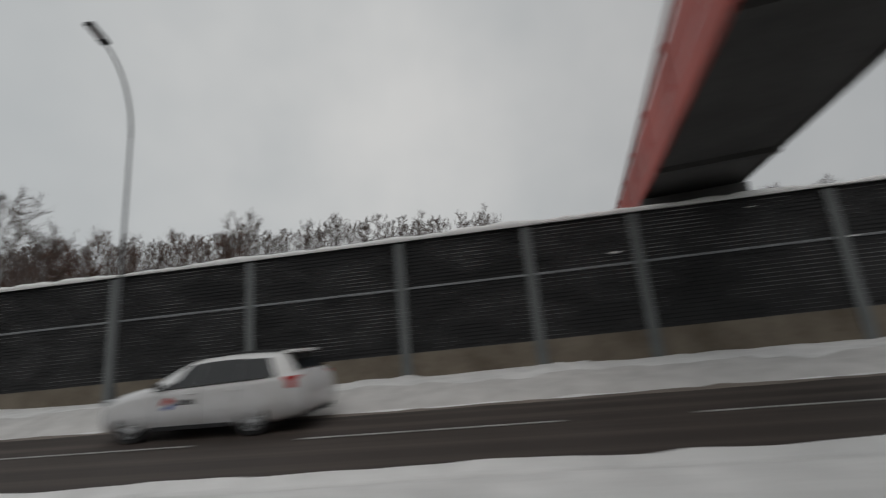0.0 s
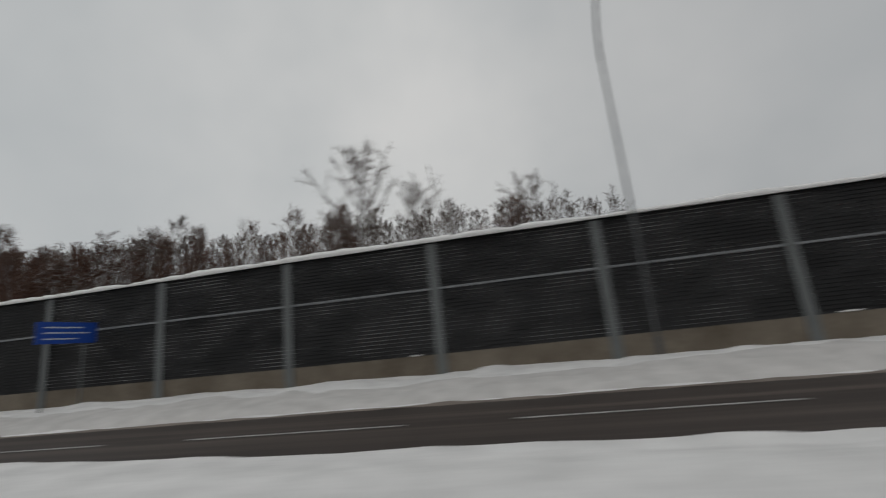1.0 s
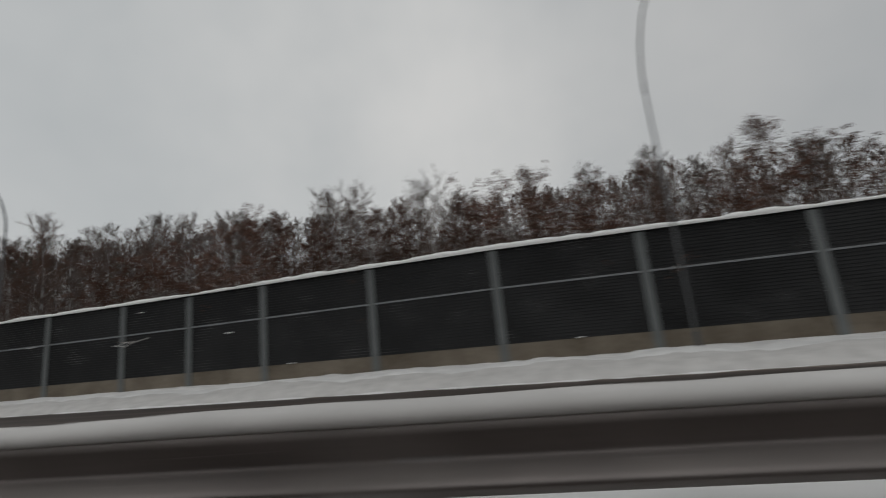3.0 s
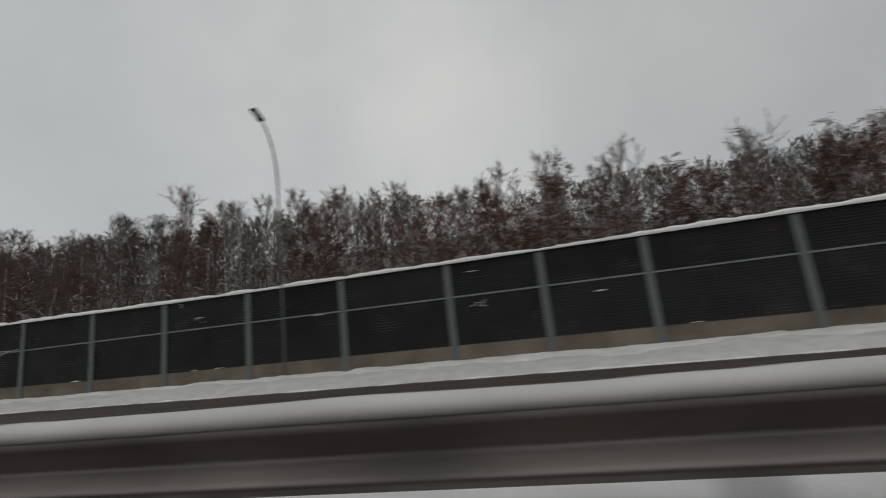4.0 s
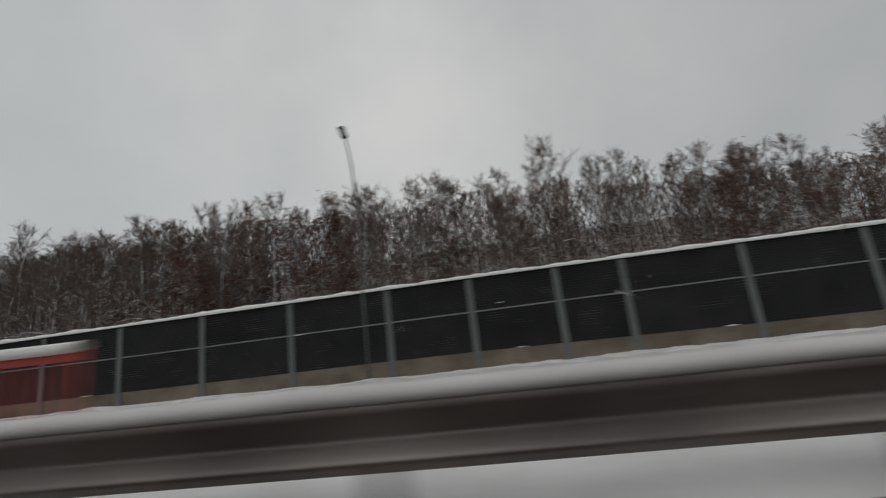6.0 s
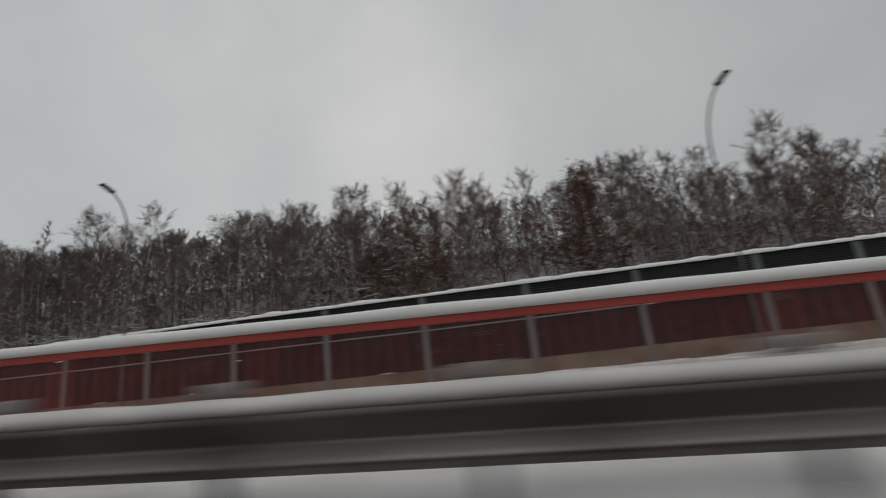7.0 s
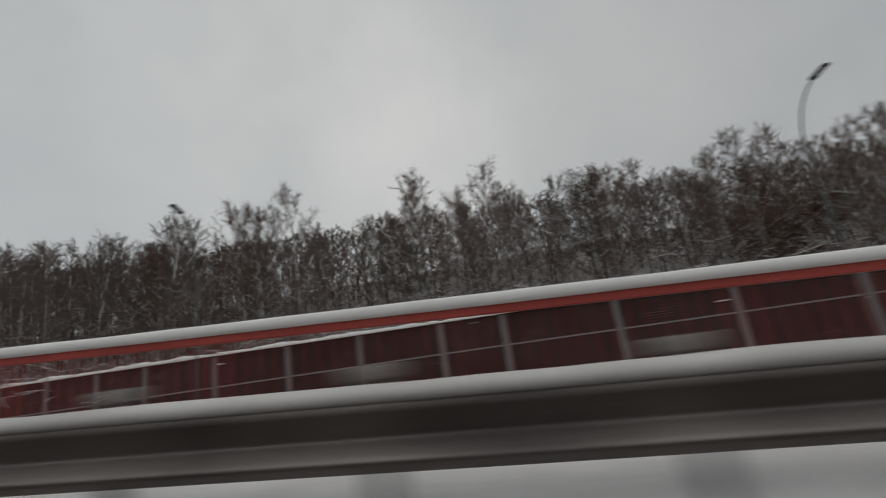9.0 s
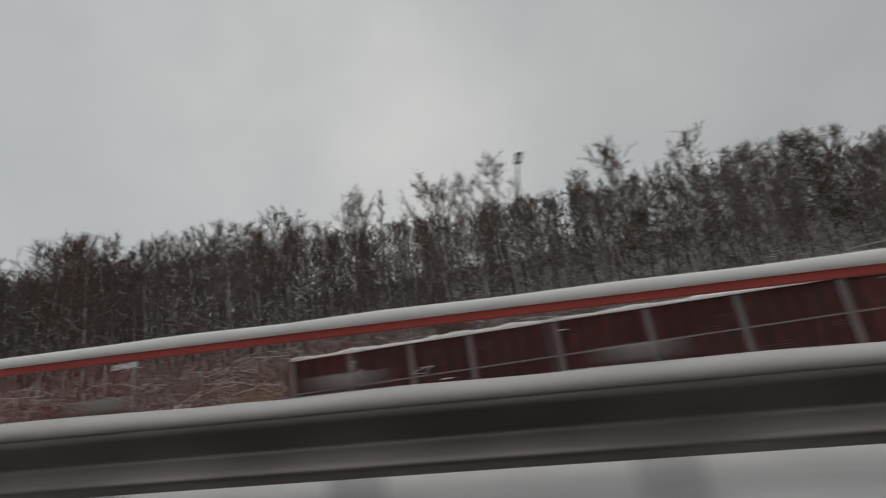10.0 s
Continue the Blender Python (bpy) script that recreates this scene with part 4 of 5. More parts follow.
def tree_kind(seed, height, kind):
    leaf, crown_mat = None, TWIG
    if kind in ("tall", "tall_brown", "poplar", "pine", "bare", "reddish", "bent"):
        if kind == "bent":
            parts = bent_stems(seed, height)
        elif kind == "poplar":
            parts = forest_tree(seed, height, 0.15, 0.085, 26, 5, 9, 0.55)
        elif kind == "pine":
            parts = forest_tree(seed, height, 0.45, 0.20, 18, 5, 3, 0.12)
        elif kind == "bare":
            parts = forest_tree(seed, height, 0.16, 0.37, 26, 8, 17, 0.22)
        elif kind == "reddish":
            parts = forest_tree(seed, height, 0.1, 0.24, 24, 6, 13, 0.28)
        else:
            parts = forest_tree(seed, height, 0.26 + 0.05 * (seed % 4), 0.25 + 0.02 * (seed % 3), 25, 7, 15)
        trunk, woody, fine, tips = parts
        tip_w, snow = 0.015, (0.70, 0.40, 0.02, 0.024)
        if kind == "tall_brown":
            crown_mat, leaf = TWIG_RED, (1, 0.06, 3)
        elif kind in ("bare", "reddish"):
            tip_w, snow = 0.010, (0.40, 0.10, 0.0, 0.012)
        elif kind == "bent":
            tip_w, snow = 0.008, (0.85, 0.6, 0.06, 0.022)
        if kind == "reddish":
            crown_mat, leaf = TWIG_RED, (1, 0.05, 3)
    else:
        if kind == "brown_oak":
            segs = grow(seed, height, 0.7, 4, (14, 5, 3, 6), 0.45, height * 0.012, 0.12, 0.10)
            crown_mat, leaf = TWIG_RED, (3, 0.085, 4)
        else:
            segs = grow(seed, height, 0.7, 3, (6, 3, 8), 0.7, 0.028, 0.3, 0.12, multi=4)
            if kind == "leafy_bush":
                crown_mat, leaf = TWIG_RED, (1, 0.055, 3)
        last = max(q[4] for q in segs)
        trunk = [q for q in segs if q[4] == 0]
        woody = [q for q in segs if q[4] == 1]
        fine = [q for q in segs if 1 < q[4] < last]
        tips = [q for q in segs if q[4] == last]
        tip_w = 0.009
        snow = (0.55, 0.25, 0.04, 0.020) if "bush" not in kind else (0.60, 0.40, 0.08, 0.019)
    segs = trunk + woody + fine + tips
    thin = 0.013 if "tall" in kind or kind in ("poplar", "pine") else 0.0075
    crown = both(prisms(woody, 4, 0.014), both(prisms(fine, 3, thin), ribbons(tips, seed, tip_w)))
    out = {"trunk": mesh_of("trunk", prisms(trunk, 6, 0.02), BARK), "crown": mesh_of("crown", crown, crown_mat)}
    w = snow[3]
    low = 0.66 * height if kind.startswith("tall") else 99.0
    out["snow"] = mesh_of("branch_snow", both(snow_on(woody, seed, snow[0], w, low), both(snow_on(fine, seed, snow[1], w * 0.9, low), snow_on(tips, seed, snow[2], w * 0.7))), SNOW_SOILED_SHADED)
    if kind == "pine":
        out["leaves"] = mesh_of("needles", blobs([q[1] for q in fine] + [q[1] for q in tips[::3]], seed, 0.75, 22), PINE)
    elif leaf:
        out["leaves"] = mesh_of("leaves", leaves_on(segs, seed, *leaf), LEAF)
    return out, max(q[1].z for q in segs)


KINDS = {
    "tall": [tree_kind(11 + i, 20, "tall") for i in range(5)],
    "tall_brown": [tree_kind(21 + i, 20, "tall_brown") for i in range(2)],
    "poplar": [tree_kind(26 + i, 20, "poplar") for i in range(2)],
    "pine": [tree_kind(28 + i, 18, "pine") for i in range(2)],
    "bare": [tree_kind(31 + i, 10, "bare") for i in range(3)],
    "reddish": [tree_kind(51 + i, 9, "reddish") for i in range(3)],
    "brown_oak": [tree_kind(71 + i, 9, "brown_oak") for i in range(3)],
    "bent": [tree_kind(61 + i, 6, "bent") for i in range(4)],
    "bush": [tree_kind(91 + i, 4, "bush") for i in range(3)],
    "leafy_bush": [tree_kind(95 + i, 4, "leafy_bush") for i in range(3)],
}
TREE_LABEL = {
    "tall": ("tree", "tall bare forest tree with snow on its branches", "tree"),
    "tall_brown": ("tree", "tall forest tree keeping some withered brown leaves", "tree"),
    "poplar": ("poplar", "narrow bare poplar with upright branches", "tree"),
    "pine": ("pine_tree", "dark green pine with a high ragged crown", "tree"),
    "bare": ("tree", "bare spreading tree with snow on its branches", "tree"),
    "reddish": ("tree", "young tree with reddish-brown twigs and few withered leaves", "tree"),
    "brown_oak": ("oak_tree", "oak keeping its withered brown leaves in winter", "tree"),
    "bent": ("sapling", "thin bare stems bent over under a load of snow", "sapling"),
    "bush": ("bush", "bare snowy bush of many thin stems", "bush"),
    "leafy_bush": ("bush", "brown bush with withered leaves and snow", "bush"),
}


def plant(kind, which, x, y, tall, turn):
    name, label, cat = TREE_LABEL[kind]
    if x > -12 - 0.1 * (y - 14) and y < 50 and not 8 < x < 40:
        tall = min(tall, 0.9 + 0.258 * (y + 0.5) - hill(y, x))
        if tall < 1.5:
            return
    elif 8 <= x < 40:
        tall = min(tall, 0.9 + 0.258 * (y + 0.5) - hill(y, x) if y < 33 else 11.6 - hill(y, x))
    parts, h = KINDS[kind][which % len(KINDS[kind])]
    scale = tall / h
    t = thing(name, label, cat, (x, y, hill(y, x) - 0.1), group="woods behind the barrier")
    t.rotation_euler = (0, 0, turn)
    wide = min(1.25, max(0.8, 1.0)) * scale
    t.scale = (wide, wide, scale)
    for nm, me in parts.items():
        o = new({"snow": "branch_snow"}.get(nm, nm), me)
        o.parent = t
        if nm in ("snow", "leaves") or (nm == "trunk" and "bush" in kind):
            o["kind"] = "stuff"


def skyline(x):
    """Height of the wood's top along its front edge, 25 m from the lower road's axis."""
    return float(np.interp(x, [-330, -220, -208, -196, -184, -172, -160, -148, -138, -122, -112, -100, -88, -76, -64, -45, -30, -10, 40],
                           [27, 22.3, 19.6, 19.2, 18.6, 18.5, 18.4, 17.9, 17.2, 16.3, 15.7, 15.6, 15.6, 13.8, 12.6, 12.2, 12.2, 11.4, 11.0]))


def top_at(x, y):
    """Height above the ground for a tree at (x, y) that reaches the skyline."""
    return skyline(x) + (y - 25) * (0.30 if y < 25 else 0.24) - hill(y, x)


rng = random.Random(12)


# scrub close behind the barrier
for row_y, step, lo, hi_ in ((15.2, 3.6, 0.28, 0.55), (19, 4.2, 0.3, 0.58), (24, 4.6, 0.3, 0.5), (31, 4.6, 0.3, 0.5)):
    x = 40.0
    while x > -265:
        y = row_y + rng.uniform(-1.8, 1.8)
        brown = 0.62 if -120 < x else 0.22
        k = "leafy_bush" if rng.random() < brown else "bush"
        h = max(2.4, min(8.5, top_at(x, y) * rng.uniform(lo, hi_) * (1.0 if x > -105 else 0.6)))
        if x > -25:
            h *= 0.8
        if row_y < 30 or x > -118:
            plant(k, rng.randrange(3), x, y, h, rng.uniform(0, 6.28))
        x -= step * rng.uniform(0.7, 1.3) * (1.0 if x < -20 else 1.5)
# young trees and leafy oaks in front of the wood
for row_y, step in ((17.5, 9.0), (21, 7.0)):
    x = 30.0
    while x > -255:
        y = row_y + rng.uniform(-3, 3)
        u = rng.random()
        if x > -118:
            k = "reddish" if u < 0.45 else ("brown_oak" if u < 0.8 else "bare")
        else:
            k = "bare" if u < 0.6 else ("brown_oak" if u < 0.78 else "reddish")
        h = max(4.0, top_at(x, y) * rng.uniform(0.6, 0.98))
        if x < -118:
            if rng.random() < 0.55:
                k, h = "tall", h * 1.05
            else:
                h *= 0.7
        plant(k, rng.randrange(3), x, y, h, rng.uniform(0, 6.28))
        x -= step * rng.uniform(0.6, 1.4)
# single trees close behind the barrier
for k, w, x, y, h in (("bare", 0, -21.9, 15.2, 9.6), ("bare", 1, -14.2, 21.0, 9.0), ("bare", 2, -18.6, 14.6, 7.6), ("brown_oak", 0, -62.8, 14.6, 8.9),
                      ("reddish", 1, -37.9, 14.6, 8.2), ("brown_oak", 1, -47.5, 14.3, 8.3), ("reddish", 2, -41.5, 16.4, 8.0), ("bare", 0, -106.2, 17.0, 12.6),
                      ("brown_oak", 2, -125.6, 29.6, 12.4), ("brown_oak", 0, -123.2, 31.0, 11.6), ("brown_oak", 1, -127.4, 31.4, 11.2), ("brown_oak", 1, -124.4, 27.8, 10.2), ("bare", 2, -52.0, 17.0, 9.8), ("bare", 1, -57.5, 19.5, 10.6), ("reddish", 0, -84.0, 16.5, 10.2),
                      ("bare", 0, -96.5, 18.5, 11.6), ("brown_oak", 0, -118.5, 18.0, 11.0), ("bare", 1, -127.0, 17.5, 12.2), ("reddish", 1, -75.5, 17.5, 9.4),
                      ("bare", 2, -9.0, 24.0, 8.0), ("bare", 0, -2.0, 30.0, 9.5), ("tall", 2, -201.0, 48.3, 23.4), ("tall", 1, -203.6, 49.0, 20.6), ("tall", 3, -198.6, 48.0, 20.4), ("tall_brown", 0, -200.6, 46.2, 20.0), ("tall", 0, -205.8, 49.6, 18.6),
                      ("tall", 0, -24.5, 60.0, 15.0), ("tall", 3, -23.0, 62.0, 13.5), ("tall", 1, -18.2, 70.0, 12.0), ("tall", 2, -15.6, 72.0, 11.5), ("tall", 4, -13.0, 72.0, 11.0), ("tall", 0, -7.6, 84.0, 11.5), ("tall", 2, -5.2, 85.0, 11.5), ("tall", 3, -34.5, 58.0, 11.5), ("tall", 1, -29.0, 60.0, 11.5),
                      ("brown_oak", 1, -38.6, 15.6, 7.6), ("brown_oak", 2, -44.8, 15.2, 8.0), ("reddish", 0, -50.6, 15.4, 7.8), ("brown_oak", 0, -55.4, 15.8, 8.4), ("reddish", 1, -47.2, 17.8, 8.8), ("bare", 0, -35.0, 17.0, 8.2), ("brown_oak", 2, -67.5, 15.5, 8.2), ("reddish", 2, -31.5, 16.0, 7.2), ("poplar", 0, -180.9, 43.3, 21.8), ("poplar", 1, -184.5, 44.5, 19.0),
                      ("pine", 0, -101.5, 28.0, 15.0), ("pine", 1, -140.0, 28.0, 15.0), ("bare", 1, -171.0, 20.0, 10.5), ("bare", 2, -176.5, 23.0, 11.0)):
    plant(k, w, x, y, h, rng.uniform(0, 6.28))
# snow-laden saplings bent over at the edge of the wood
x = -60.0
while x > -222:
    y = rng.uniform(16.2, 23)
    plant("bent", rng.randrange(4), x, y, rng.uniform(3.0, 4.6) + (0 if x > -120 else 1.4) + 0.12 * (y - 16), rng.uniform(0, 6.28))
    x -= rng.uniform(0.9, 2.8)
# the tall wood
for row_y, step in ((25, 4.6), (29, 4.4), (34, 4.4), (40, 4.6), (46, 5.0)):
    x = 45.0
    while x > -215 - row_y * 2:
        y = row_y + rng.uniform(-2, 2)
        if x < -28 or (8 < x and row_y > 33 and rng.random() < 0.5):
            h = max(6.0, top_at(x, y) * (1.0 + 0.10 * fnoise(x, row_y * 0.2, 0.09) + rng.choice((-0.26, -0.14, -0.05, 0.04, 0.09)) + rng.uniform(-0.04, 0.04)))
            u = rng.random()
            k = "tall_brown" if u < (0.40 if x > -118 else 0.16) else ("pine" if u > 0.95 else "tall")
            plant(k, rng.randrange(5), x, y, h * (0.92 if k == "pine" else 1), rng.uniform(0, 6.28))
        x -= step * rng.uniform(0.7, 1.35)


# the depth of the wood behind the first rows
def deep_wood():
    rg = np.random.RandomState(5)
    allv, allf, base = [], [], 0
    src = []
    for i in range(4):
        trunk, limb_s, shoot, twig = forest_tree(200 + i, 20, 0.05, 0.26, 16, 4, 6)
        v, f = prisms(trunk + limb_s, 3, 0.02)
        for p0, p1, r0, r1, lev in shoot + twig:
            d = p1 - p0
            n = len(v)
            w = d.orthogonal().normalized() * (0.05 if lev == 2 else 0.056)
            v += [tuple(p0 - w), tuple(p0 + w), tuple(p1 + w * 0.3), tuple(p1 - w * 0.3)]
            f.append((n, n + 1, n + 2, n + 3))
        src.append((np.array(v), np.array(f), max(q[1].z for q in twig)))
    for x in np.arange(0, -440, -3.1):
        for y in (51, 56, 62, 69, 77, 86):
            if x > -30 and rg.rand() < 0.3:
                continue
            v, f, h = src[rg.randint(4)]
            px, py = x + rg.uniform(-2, 2), y + rg.uniform(-3, 3)
            a, s = rg.rand() * 6.28, rg.uniform(0.84, 1.0) * max(7.0, top_at(px, py) + 0.04 * (py - 25)) / h
            c, sn = math.cos(a), math.sin(a)
            w = np.stack([(v[:, 0] * c - v[:, 1] * sn) * s + px, (v[:, 0] * sn + v[:, 1] * c) * s + py, v[:, 2] * s + hill(py, px)], 1)
            allv.append(w)
            allf.append(f + base)
            base += len(v)
    v, f = np.concatenate(allv), np.concatenate(allf)
    me = bpy.data.meshes.new("deep_wood")
    me.vertices.add(len(v))
    me.vertices.foreach_set("co", v.ravel())
    me.loops.add(len(f) * 4)
    me.loops.foreach_set("vertex_index", f.ravel())
    me.polygons.add(len(f))
    me.polygons.foreach_set("loop_start", np.arange(0, len(f) * 4, 4))
    me.update(calc_edges=True)
    me.materials.append(TWIG)
    tagged(new("deep_wood", me), "dense bare winter wood on the slope behind", "woods", kind="stuff")


deep_wood()


def dry_reeds():
    """Pale dead reeds and tall grass at the foot of the wood near the end of the barrier."""
    rg = random.Random(31)
    verts, faces = [], []
    for c in range(620):
        cx, cy = rg.uniform(-216, -150), rg.uniform(14.2, 25)
        if fnoise(cx, cy, 0.16) < -0.12:
            continue
        tall = rg.uniform(1.9, 3.5)
        for i in range(16):
            x, y = cx + rg.gauss(0, 0.3), cy + rg.gauss(0, 0.3)
            z = hill(y, x) - 0.05
            h = tall * rg.uniform(0.7, 1.1)
            lx, ly = rg.gauss(0, 0.12) * h, rg.gauss(0, 0.12) * h
            w = rg.uniform(0.014, 0.028)
            n = len(verts)
            verts += [(x - w, y, z), (x + w, y, z), (x + lx * 0.4 + w, y + ly * 0.4, z + h * 0.6), (x + lx * 0.4 - w, y + ly * 0.4, z + h * 0.6), (x + lx, y + ly, z + h)]
            faces += [(n, n + 1, n + 2, n + 3), (n + 3, n + 2, n + 4)]
    tagged(sheet("dry_reeds", verts, faces, REED), "pale dead reeds standing at the foot of the wood", "reeds", kind="stuff")


dry_reeds()


# ---- white estate car on the lower road ----
def loft_car(name, stations, material, parent, label=""):
    """stations: (x, z_low, z_belt, z_top, half_low, half_belt, half_top)."""
    verts, faces = [], []
    for x, zl, zb, zt, wl, wb, wt in stations:
        zm = zl + (zb - zl) * 0.45
        half = [(0, zl), (wl * 0.86, zl), (wl, zl + 0.07), (wb * 1.0, zm), (wb * 1.0, zb - 0.10), (wb * 0.975, zb), (wt + (wb - wt) * 0.10, zt - (zt - zb) * 0.10 - 0.012), (wt * 0.90, zt - 0.012), (wt * 0.5, zt), (0, zt + 0.004)]
        ring = [(-u, z) for u, z in half] + [(u, z) for u, z in half[-2:0:-1]]
        verts += [(x, u, z) for u, z in ring]
    n = 18
    for i in range(len(stations) - 1):
        for k in range(n):
            faces.append((i * n + k, i * n + (k + 1) % n, (i + 1) * n + (k + 1) % n, (i + 1) * n + k))
    faces.append(tuple(range(n)))
    faces.append(tuple((len(stations) - 1) * n + k for k in range(n - 1, -1, -1)))
    ob = sheet(name, verts, faces, material, parent, label)
    bm = bmesh.new()
    bm.from_mesh(ob.data)
    bmesh.ops.recalc_face_normals(bm, faces=bm.faces)
    bm.to_mesh(ob.data)
    bm.free()
    return ob


CAR_ST = [  # x from the nose
    (0.00, 0.36, 0.55, 0.60, 0.52, 0.55, 0.50),
    (0.06, 0.24, 0.62, 0.70, 0.66, 0.69, 0.60),
    (0.22, 0.20, 0.70, 0.80, 0.76, 0.79, 0.66),
    (0.50, 0.18, 0.80, 0.90, 0.82, 0.85, 0.70),
    (0.83, 0.18, 0.86, 0.96, 0.84, 0.866, 0.70),
    (1.10, 0.18, 0.89, 1.00, 0.845, 0.866, 0.70),
    (1.22, 0.18, 0.90, 1.04, 0.845, 0.866, 0.70),
    (1.55, 0.18, 0.92, 1.24, 0.845, 0.866, 0.62),
    (1.90, 0.18, 0.93, 1.395, 0.845, 0.866, 0.575),
    (2.15, 0.18, 0.935, 1.435, 0.845, 0.866, 0.565),
    (2.60, 0.18, 0.95, 1.455, 0.845, 0.866, 0.56),
    (3.10, 0.18, 0.965, 1.445, 0.845, 0.866, 0.555),
    (3.30, 0.18, 0.97, 1.435, 0.845, 0.866, 0.55),
    (3.62, 0.20, 0.985, 1.415, 0.835, 0.86, 0.54),
    (3.80, 0.22, 0.99, 1.395, 0.82, 0.85, 0.53),
    (3.93, 0.24, 0.99, 1.24, 0.80, 0.835, 0.56),
    (4.06, 0.26, 0.97, 1.05, 0.78, 0.82, 0.62),
    (4.17, 0.28, 0.86, 0.93, 0.76, 0.80, 0.64),
    (4.25, 0.34, 0.62, 0.68, 0.70, 0.74, 0.62),
]


def station_at(x):
    xs = [s[0] for s in CAR_ST]
    return [float(np.interp(x, xs, [s[k] for s in CAR_ST])) for k in range(1, 7)]


def side_pt(x, f, sgn, out=0.006):
    """Point on the flank between belt (f=0) and roof edge (f=1)."""
    zl, zb, zt, wl, wb, wt = station_at(x)
    w0, z0 = wb * 0.975, zb
    w1, z1 = wt + (wb - wt) * 0.10, zt - (zt - zb) * 0.10 - 0.012
    return (x, sgn * (w0 + (w1 - w0) * f + out), z0 + (z1 - z0) * f + out * 0.3)


def car():
    c = thing("estate_car", "white estate car with a round emblem on its door", "car", (-8.01, 7.82, 0.0))
    body = loft_car("body", CAR_ST, WHITE_PAINT, c)
    body.data.materials.append(BLACK)
    # wheel arches cut out of the body
    cutters = []
    for wx in (0.83, 3.30):
        bm = bmesh.new()
        cyl(bm, (wx, -1.2, 0.31), (wx, 1.2, 0.31), 0.365, 0.365, 40)
        cutters.append(bm)
    bm = bmesh.new()
    for k in cutters:
        me = bpy.data.meshes.new("cut")
        k.to_mesh(me)
        k.free()
        bm.from_mesh(me)
        bpy.data.meshes.remove(me)
    cut_me = bpy.data.meshes.new("arch_cut")
    bm.to_mesh(cut_me)
    bm.free()
    cut_me.materials.append(BLACK)
    cut_ob = new("arch_cut", cut_me)
    md = body.modifiers.new("arches", "BOOLEAN")
    md.operation, md.object, md.solver = "DIFFERENCE", cut_ob, "EXACT"
    bpy.context.view_layer.update()
    body_eval = body.evaluated_get(bpy.context.evaluated_depsgraph_get())
    me = bpy.data.meshes.new_from_object(body_eval)
    body.modifiers.clear()
    body.data = me
    me.name = "body"
    bpy.data.objects.remove(cut_ob)
    part("underbody", box(bmesh.new(), 0.5, 3.95, -0.62, 0.62, 0.2, 0.5), BLACK, c)
    # wheels
    for wx in (0.83, 3.30):
        for sgn in (-1, 1):
            w = part("wheel", bmesh.new(), RUBBER, c)
            bm = bmesh.new()
            prof = [(0.205, -0.085), (0.285, -0.095), (0.303, -0.07), (0.305, 0.0), (0.303, 0.07), (0.285, 0.095), (0.205, 0.085)]
            seg = 36
            vs = [[bm.verts.new((r * math.cos(2 * math.pi * k / seg), h, r * math.sin(2 * math.pi * k / seg))) for r, h in prof] for k in range(seg)]
            for k in range(seg):
                for j in range(len(prof) - 1):
                    bm.faces.new((vs[k][j], vs[(k + 1) % seg][j], vs[(k + 1) % seg][j + 1], vs[k][j + 1]))
            bm.to_mesh(w.data)
            bm.free()
            w.location = (wx, sgn * 0.76, 0.305)
            bm = bmesh.new()
            cyl(bm, (0, sgn * 0.01, 0), (0, sgn * 0.03, 0), 0.21, 0.21, 32)
            part("wheel_back", bm, BLACK, w)
            bm = bmesh.new()
            for k in range(9):
                a = 2 * math.pi * k / 9
                cyl(bm, (0.03 * math.cos(a), sgn * 0.075, 0.03 * math.sin(a)), (0.2 * math.cos(a), sgn * 0.085, 0.2 * math.sin(a)), 0.026, 0.02, 6)
            cyl(bm, (0, sgn * 0.05, 0), (0, sgn * 0.092, 0), 0.05, 0.04, 16)
            for k in range(32):
                a, b = 2 * math.pi * k / 32, 2 * math.pi * (k + 1) / 32
                cyl(bm, (0.2 * math.cos(a), sgn * 0.085, 0.2 * math.sin(a)), (0.2 * math.cos(b), sgn * 0.085, 0.2 * math.sin(b)), 0.016, 0.016, 6)
            part("rim", bm, ALLOY, w, "silver alloy rim", smooth=True)
    # glass
    for sgn in (-1, 1):
        for nm, xa, xb, fa, fb, sl, sr in (("front_side_window", 1.42, 2.216, 0.03, 0.93, 0.52, 0.0), ("rear_side_window", 2.224, 3.002, 0.03, 0.93, 0.0, 0.0), ("quarter_window", 3.010, 3.76, 0.03, 0.90, 0.0, -0.26)):
            vs, fs = [], []
            nx_, nf = 10, 6
            for i in range(nx_ + 1):
                for j in range(nf + 1):
                    f = fa + (fb - fa) * j / nf
                    a, b = xa + sl * f, xb + sr * f
                    vs.append(side_pt(a + (b - a) * i / nx_, f, sgn))
            for i in range(nx_):
                for j in range(nf):
                    q = (i * (nf + 1) + j, (i + 1) * (nf + 1) + j, (i + 1) * (nf + 1) + j + 1, i * (nf + 1) + j + 1)
                    fs.append(q if sgn < 0 else q[::-1])
            sheet(nm, vs, fs, GLASS, c, "dark tinted side window")
        part("belt_trim", tube(bmesh.new(), [side_pt(1.3 + 0.2 * i, 0.0, sgn, 0.004) for i in range(13)], [0.010] * 13, 6), BLACK, c)
        part("roof_rail", tube(bmesh.new(), [(1.95 + 0.2 * i, sgn * 0.52, 1.448 + 0.028 * math.sin(math.pi * i / 8) + (0.01 if 0 < i < 8 else -0.02)) for i in range(9)], [0.013] * 9, 6), BLACK, c)
        bm = bmesh.new()
        bmesh.ops.create_icosphere(bm, subdivisions=2, radius=1)
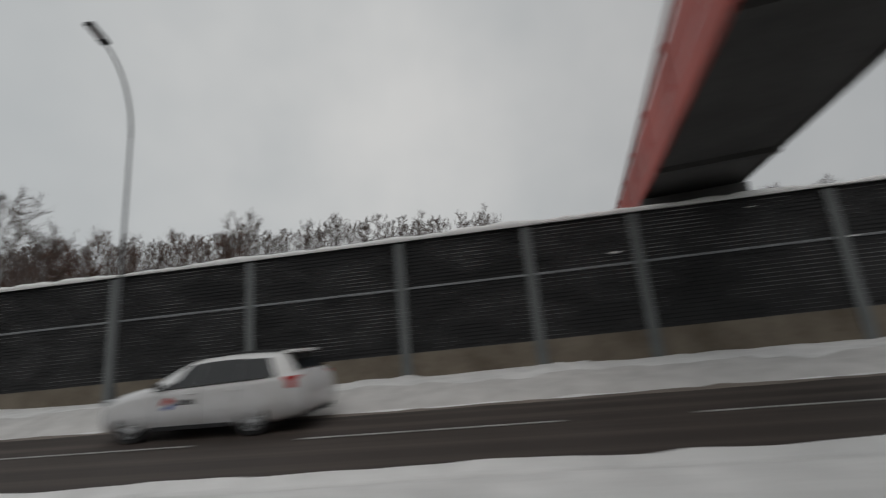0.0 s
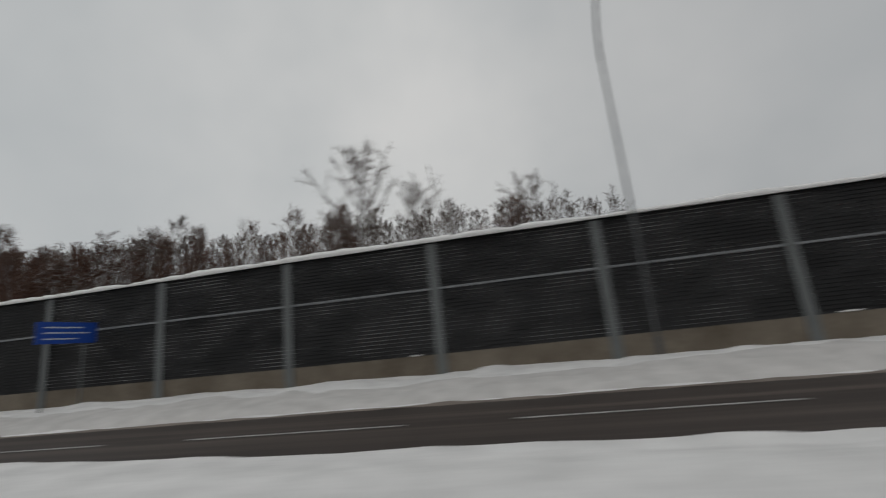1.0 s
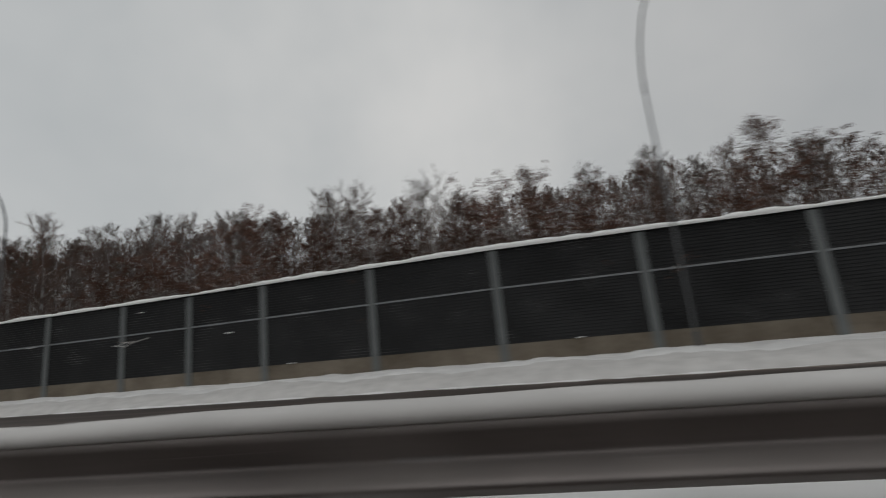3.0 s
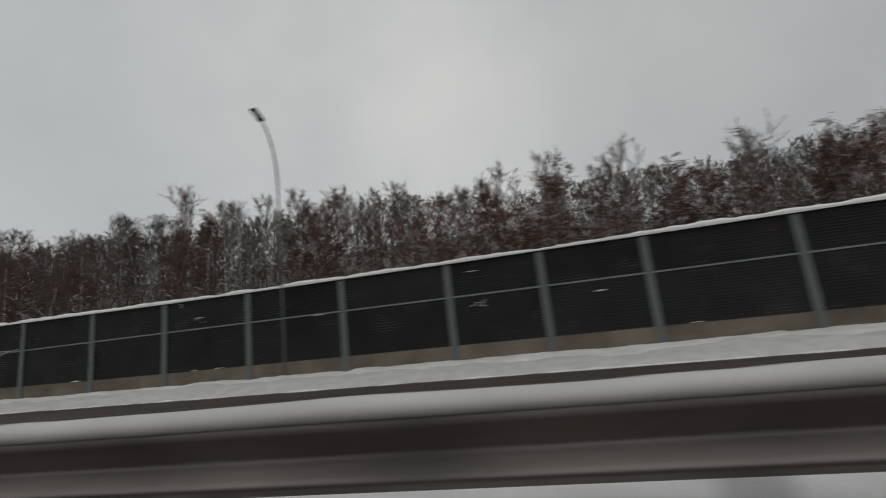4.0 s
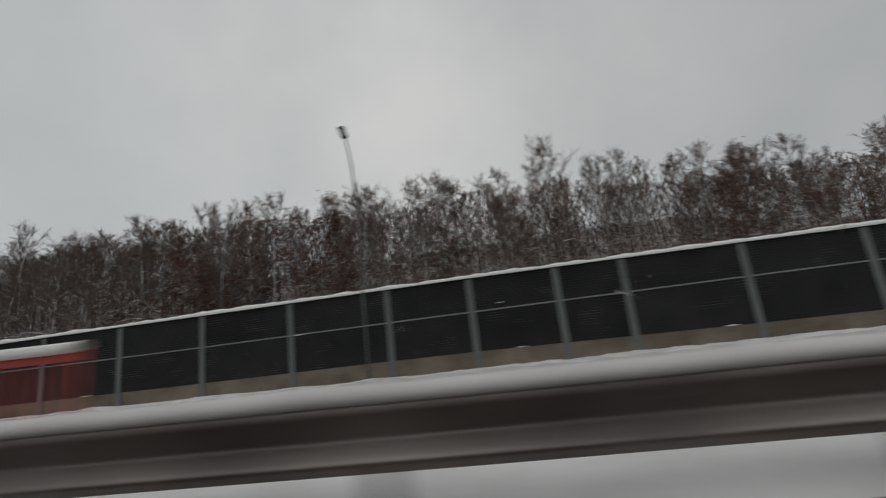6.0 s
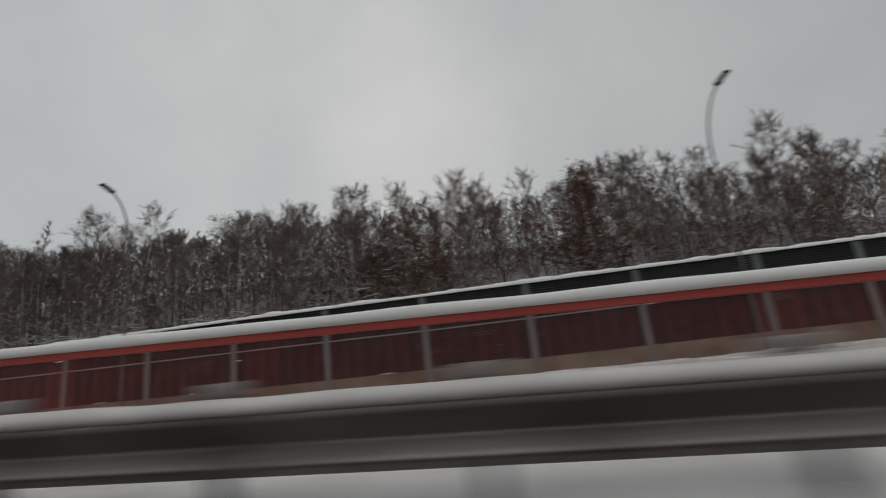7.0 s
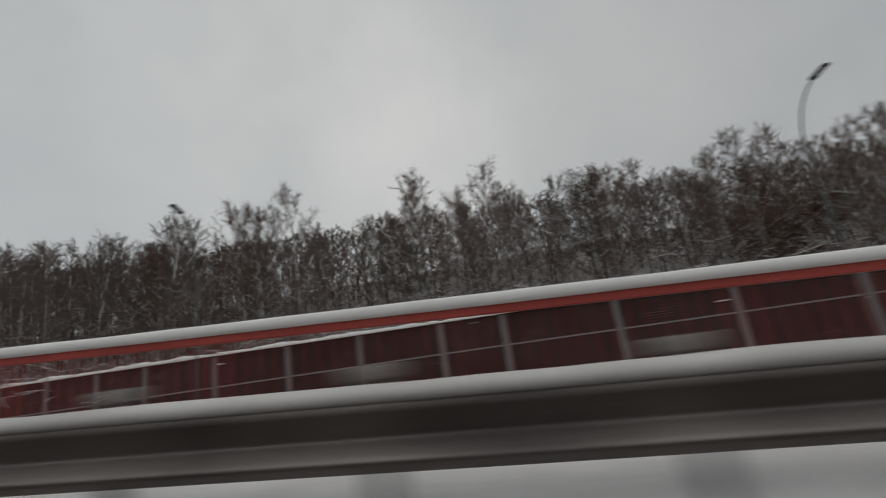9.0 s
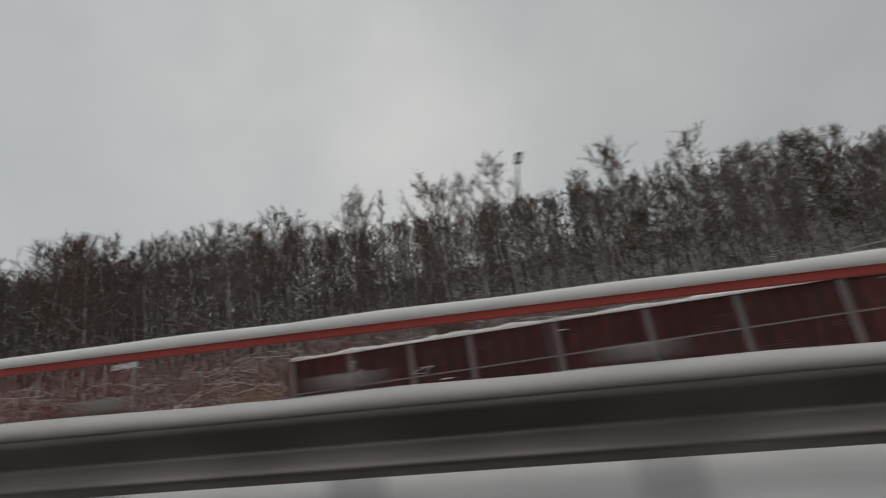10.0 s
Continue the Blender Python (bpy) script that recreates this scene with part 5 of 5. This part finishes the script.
        for v in bm.verts:
            v.co = (v.co.x * 0.075, v.co.y * 0.10, v.co.z * 0.07)
        part("mirror", bm, BLACK, c, "black door mirror", smooth=True, loc=(1.48, sgn * 0.96, 1.0))
        for hx in (2.10, 2.93):
            part("door_handle", box(bmesh.new(), hx - 0.09, hx + 0.09, sgn * 0.868 - 0.012, sgn * 0.868 + 0.012, 0.80, 0.83, 0.008), WHITE_PAINT, c)
        for sx, z0, z1 in ((1.30, 0.30, 0.90), (2.22, 0.28, 0.93), (3.02, 0.60, 0.95)):
            part("door_gap", box(bmesh.new(), sx - 0.004, sx + 0.004, sgn * 0.8665 - 0.003, sgn * 0.8665 + 0.003, z0, z1), BLACK, c)
        part("sill_trim", box(bmesh.new(), 1.22, 2.92, sgn * 0.852 - 0.012, sgn * 0.852 + 0.012, 0.20, 0.27, 0.005), BLACK, c)
        # tail lamp wraps round the corner
        tl = part("tail_light", box(bmesh.new(), 3.88, 4.13, sgn * 0.70 - 0.13, sgn * 0.70 + 0.13, 0.76, 0.98, 0.03), TAIL, c, "red tail light")
        tl.rotation_euler = (0, 0, 0)
        part("lens_band", box(bmesh.new(), 4.10, 4.136, sgn * 0.68 - 0.09, sgn * 0.68 + 0.07, 0.86, 0.91, 0.005), WHITE_SIGN, tl)
        part("rear_reflector", box(bmesh.new(), 4.15, 4.243, sgn * 0.56 - 0.14, sgn * 0.56 + 0.14, 0.40, 0.43, 0.008), TAIL, c)
        part("headlight", box(bmesh.new(), 0.14, 0.46, sgn * 0.655 - 0.12, sgn * 0.655 + 0.12, 0.70, 0.82, 0.03), ALLOY, c, "clear headlight")
    # rear window, spoiler, plate, bumper
    vs = [(3.845, -0.50, 1.36), (3.845, 0.50, 1.36), (4.052, 0.60, 1.075), (4.052, -0.60, 1.075)]
    sheet("rear_window", [(x + 0.012, y, z + 0.006) for x, y, z in vs], [(0, 3, 2, 1)], GLASS, c, "dark rear window", smooth=False)
    vs = [(1.20, -0.62, 1.05), (1.20, 0.62, 1.05), (1.86, 0.50, 1.392), (1.86, -0.50, 1.392)]
    sheet("windscreen", [(x - 0.012, y, z + 0.012) for x, y, z in vs], [(0, 1, 2, 3)], GLASS, c, smooth=False)
    part("spoiler", box(bmesh.new(), 3.72, 3.98, -0.52, 0.52, 1.388, 1.42, 0.012), WHITE_PAINT, c)
    part("spoiler_snow", box(bmesh.new(), 3.70, 3.93, -0.38, 0.46, 1.42, 1.452, 0.014), SNOW_CAP, c, "thin slab of snow")
    part("number_plate", box(bmesh.new(), 4.135, 4.16, -0.26, 0.26, 0.76, 0.87, 0.004), WHITE_SIGN, c, "white number plate with dark bar")
    part("plate_bar", box(bmesh.new(), 4.158, 4.163, -0.2, 0.2, 0.79, 0.84), BLACK, c)
    part("plate_recess", box(bmesh.new(), 4.10, 4.142, -0.34, 0.34, 0.73, 0.90, 0.01), BLACK, c)
    part("tailgate_chrome", box(bmesh.new(), 4.09, 4.115, -0.36, 0.36, 0.905, 0.925, 0.004), ALLOY, c)
    part("bumper_lower", box(bmesh.new(), 4.02, 4.235, -0.62, 0.62, 0.25, 0.36, 0.03), BLACK, c)
    part("tailpipe", cyl(bmesh.new(), (4.0, 0.42, 0.24), (4.24, 0.42, 0.24), 0.03, 0.03, 12), STEEL, c)
    # round emblem and plain word bar on the near doors
    for nm, a0, a1, m in (("emblem_top", 20, 200, TAIL), ("emblem_bottom", 218, 362, BLUE)):
        bm = bmesh.new()
        cv = [bm.verts.new((1.62 + 0.115 * math.cos(radians(a0 + (a1 - a0) * i / 20)), -0.8705, 0.665 + 0.115 * math.sin(radians(a0 + (a1 - a0) * i / 20)))) for i in range(21)]
        bm.faces.new(cv)
        part(nm, bm, m, c)
    for i, (w, h) in enumerate(((0.07, 0.10), (0.07, 0.08), (0.07, 0.10), (0.06, 0.08), (0.02, 0.11))):
        x = 1.80 + i * 0.088
        part("word_bar", box(bmesh.new(), x, x + w, -0.8725, -0.8685, 0.63, 0.63 + h, 0.002), BLACK, c)
    return c


car()
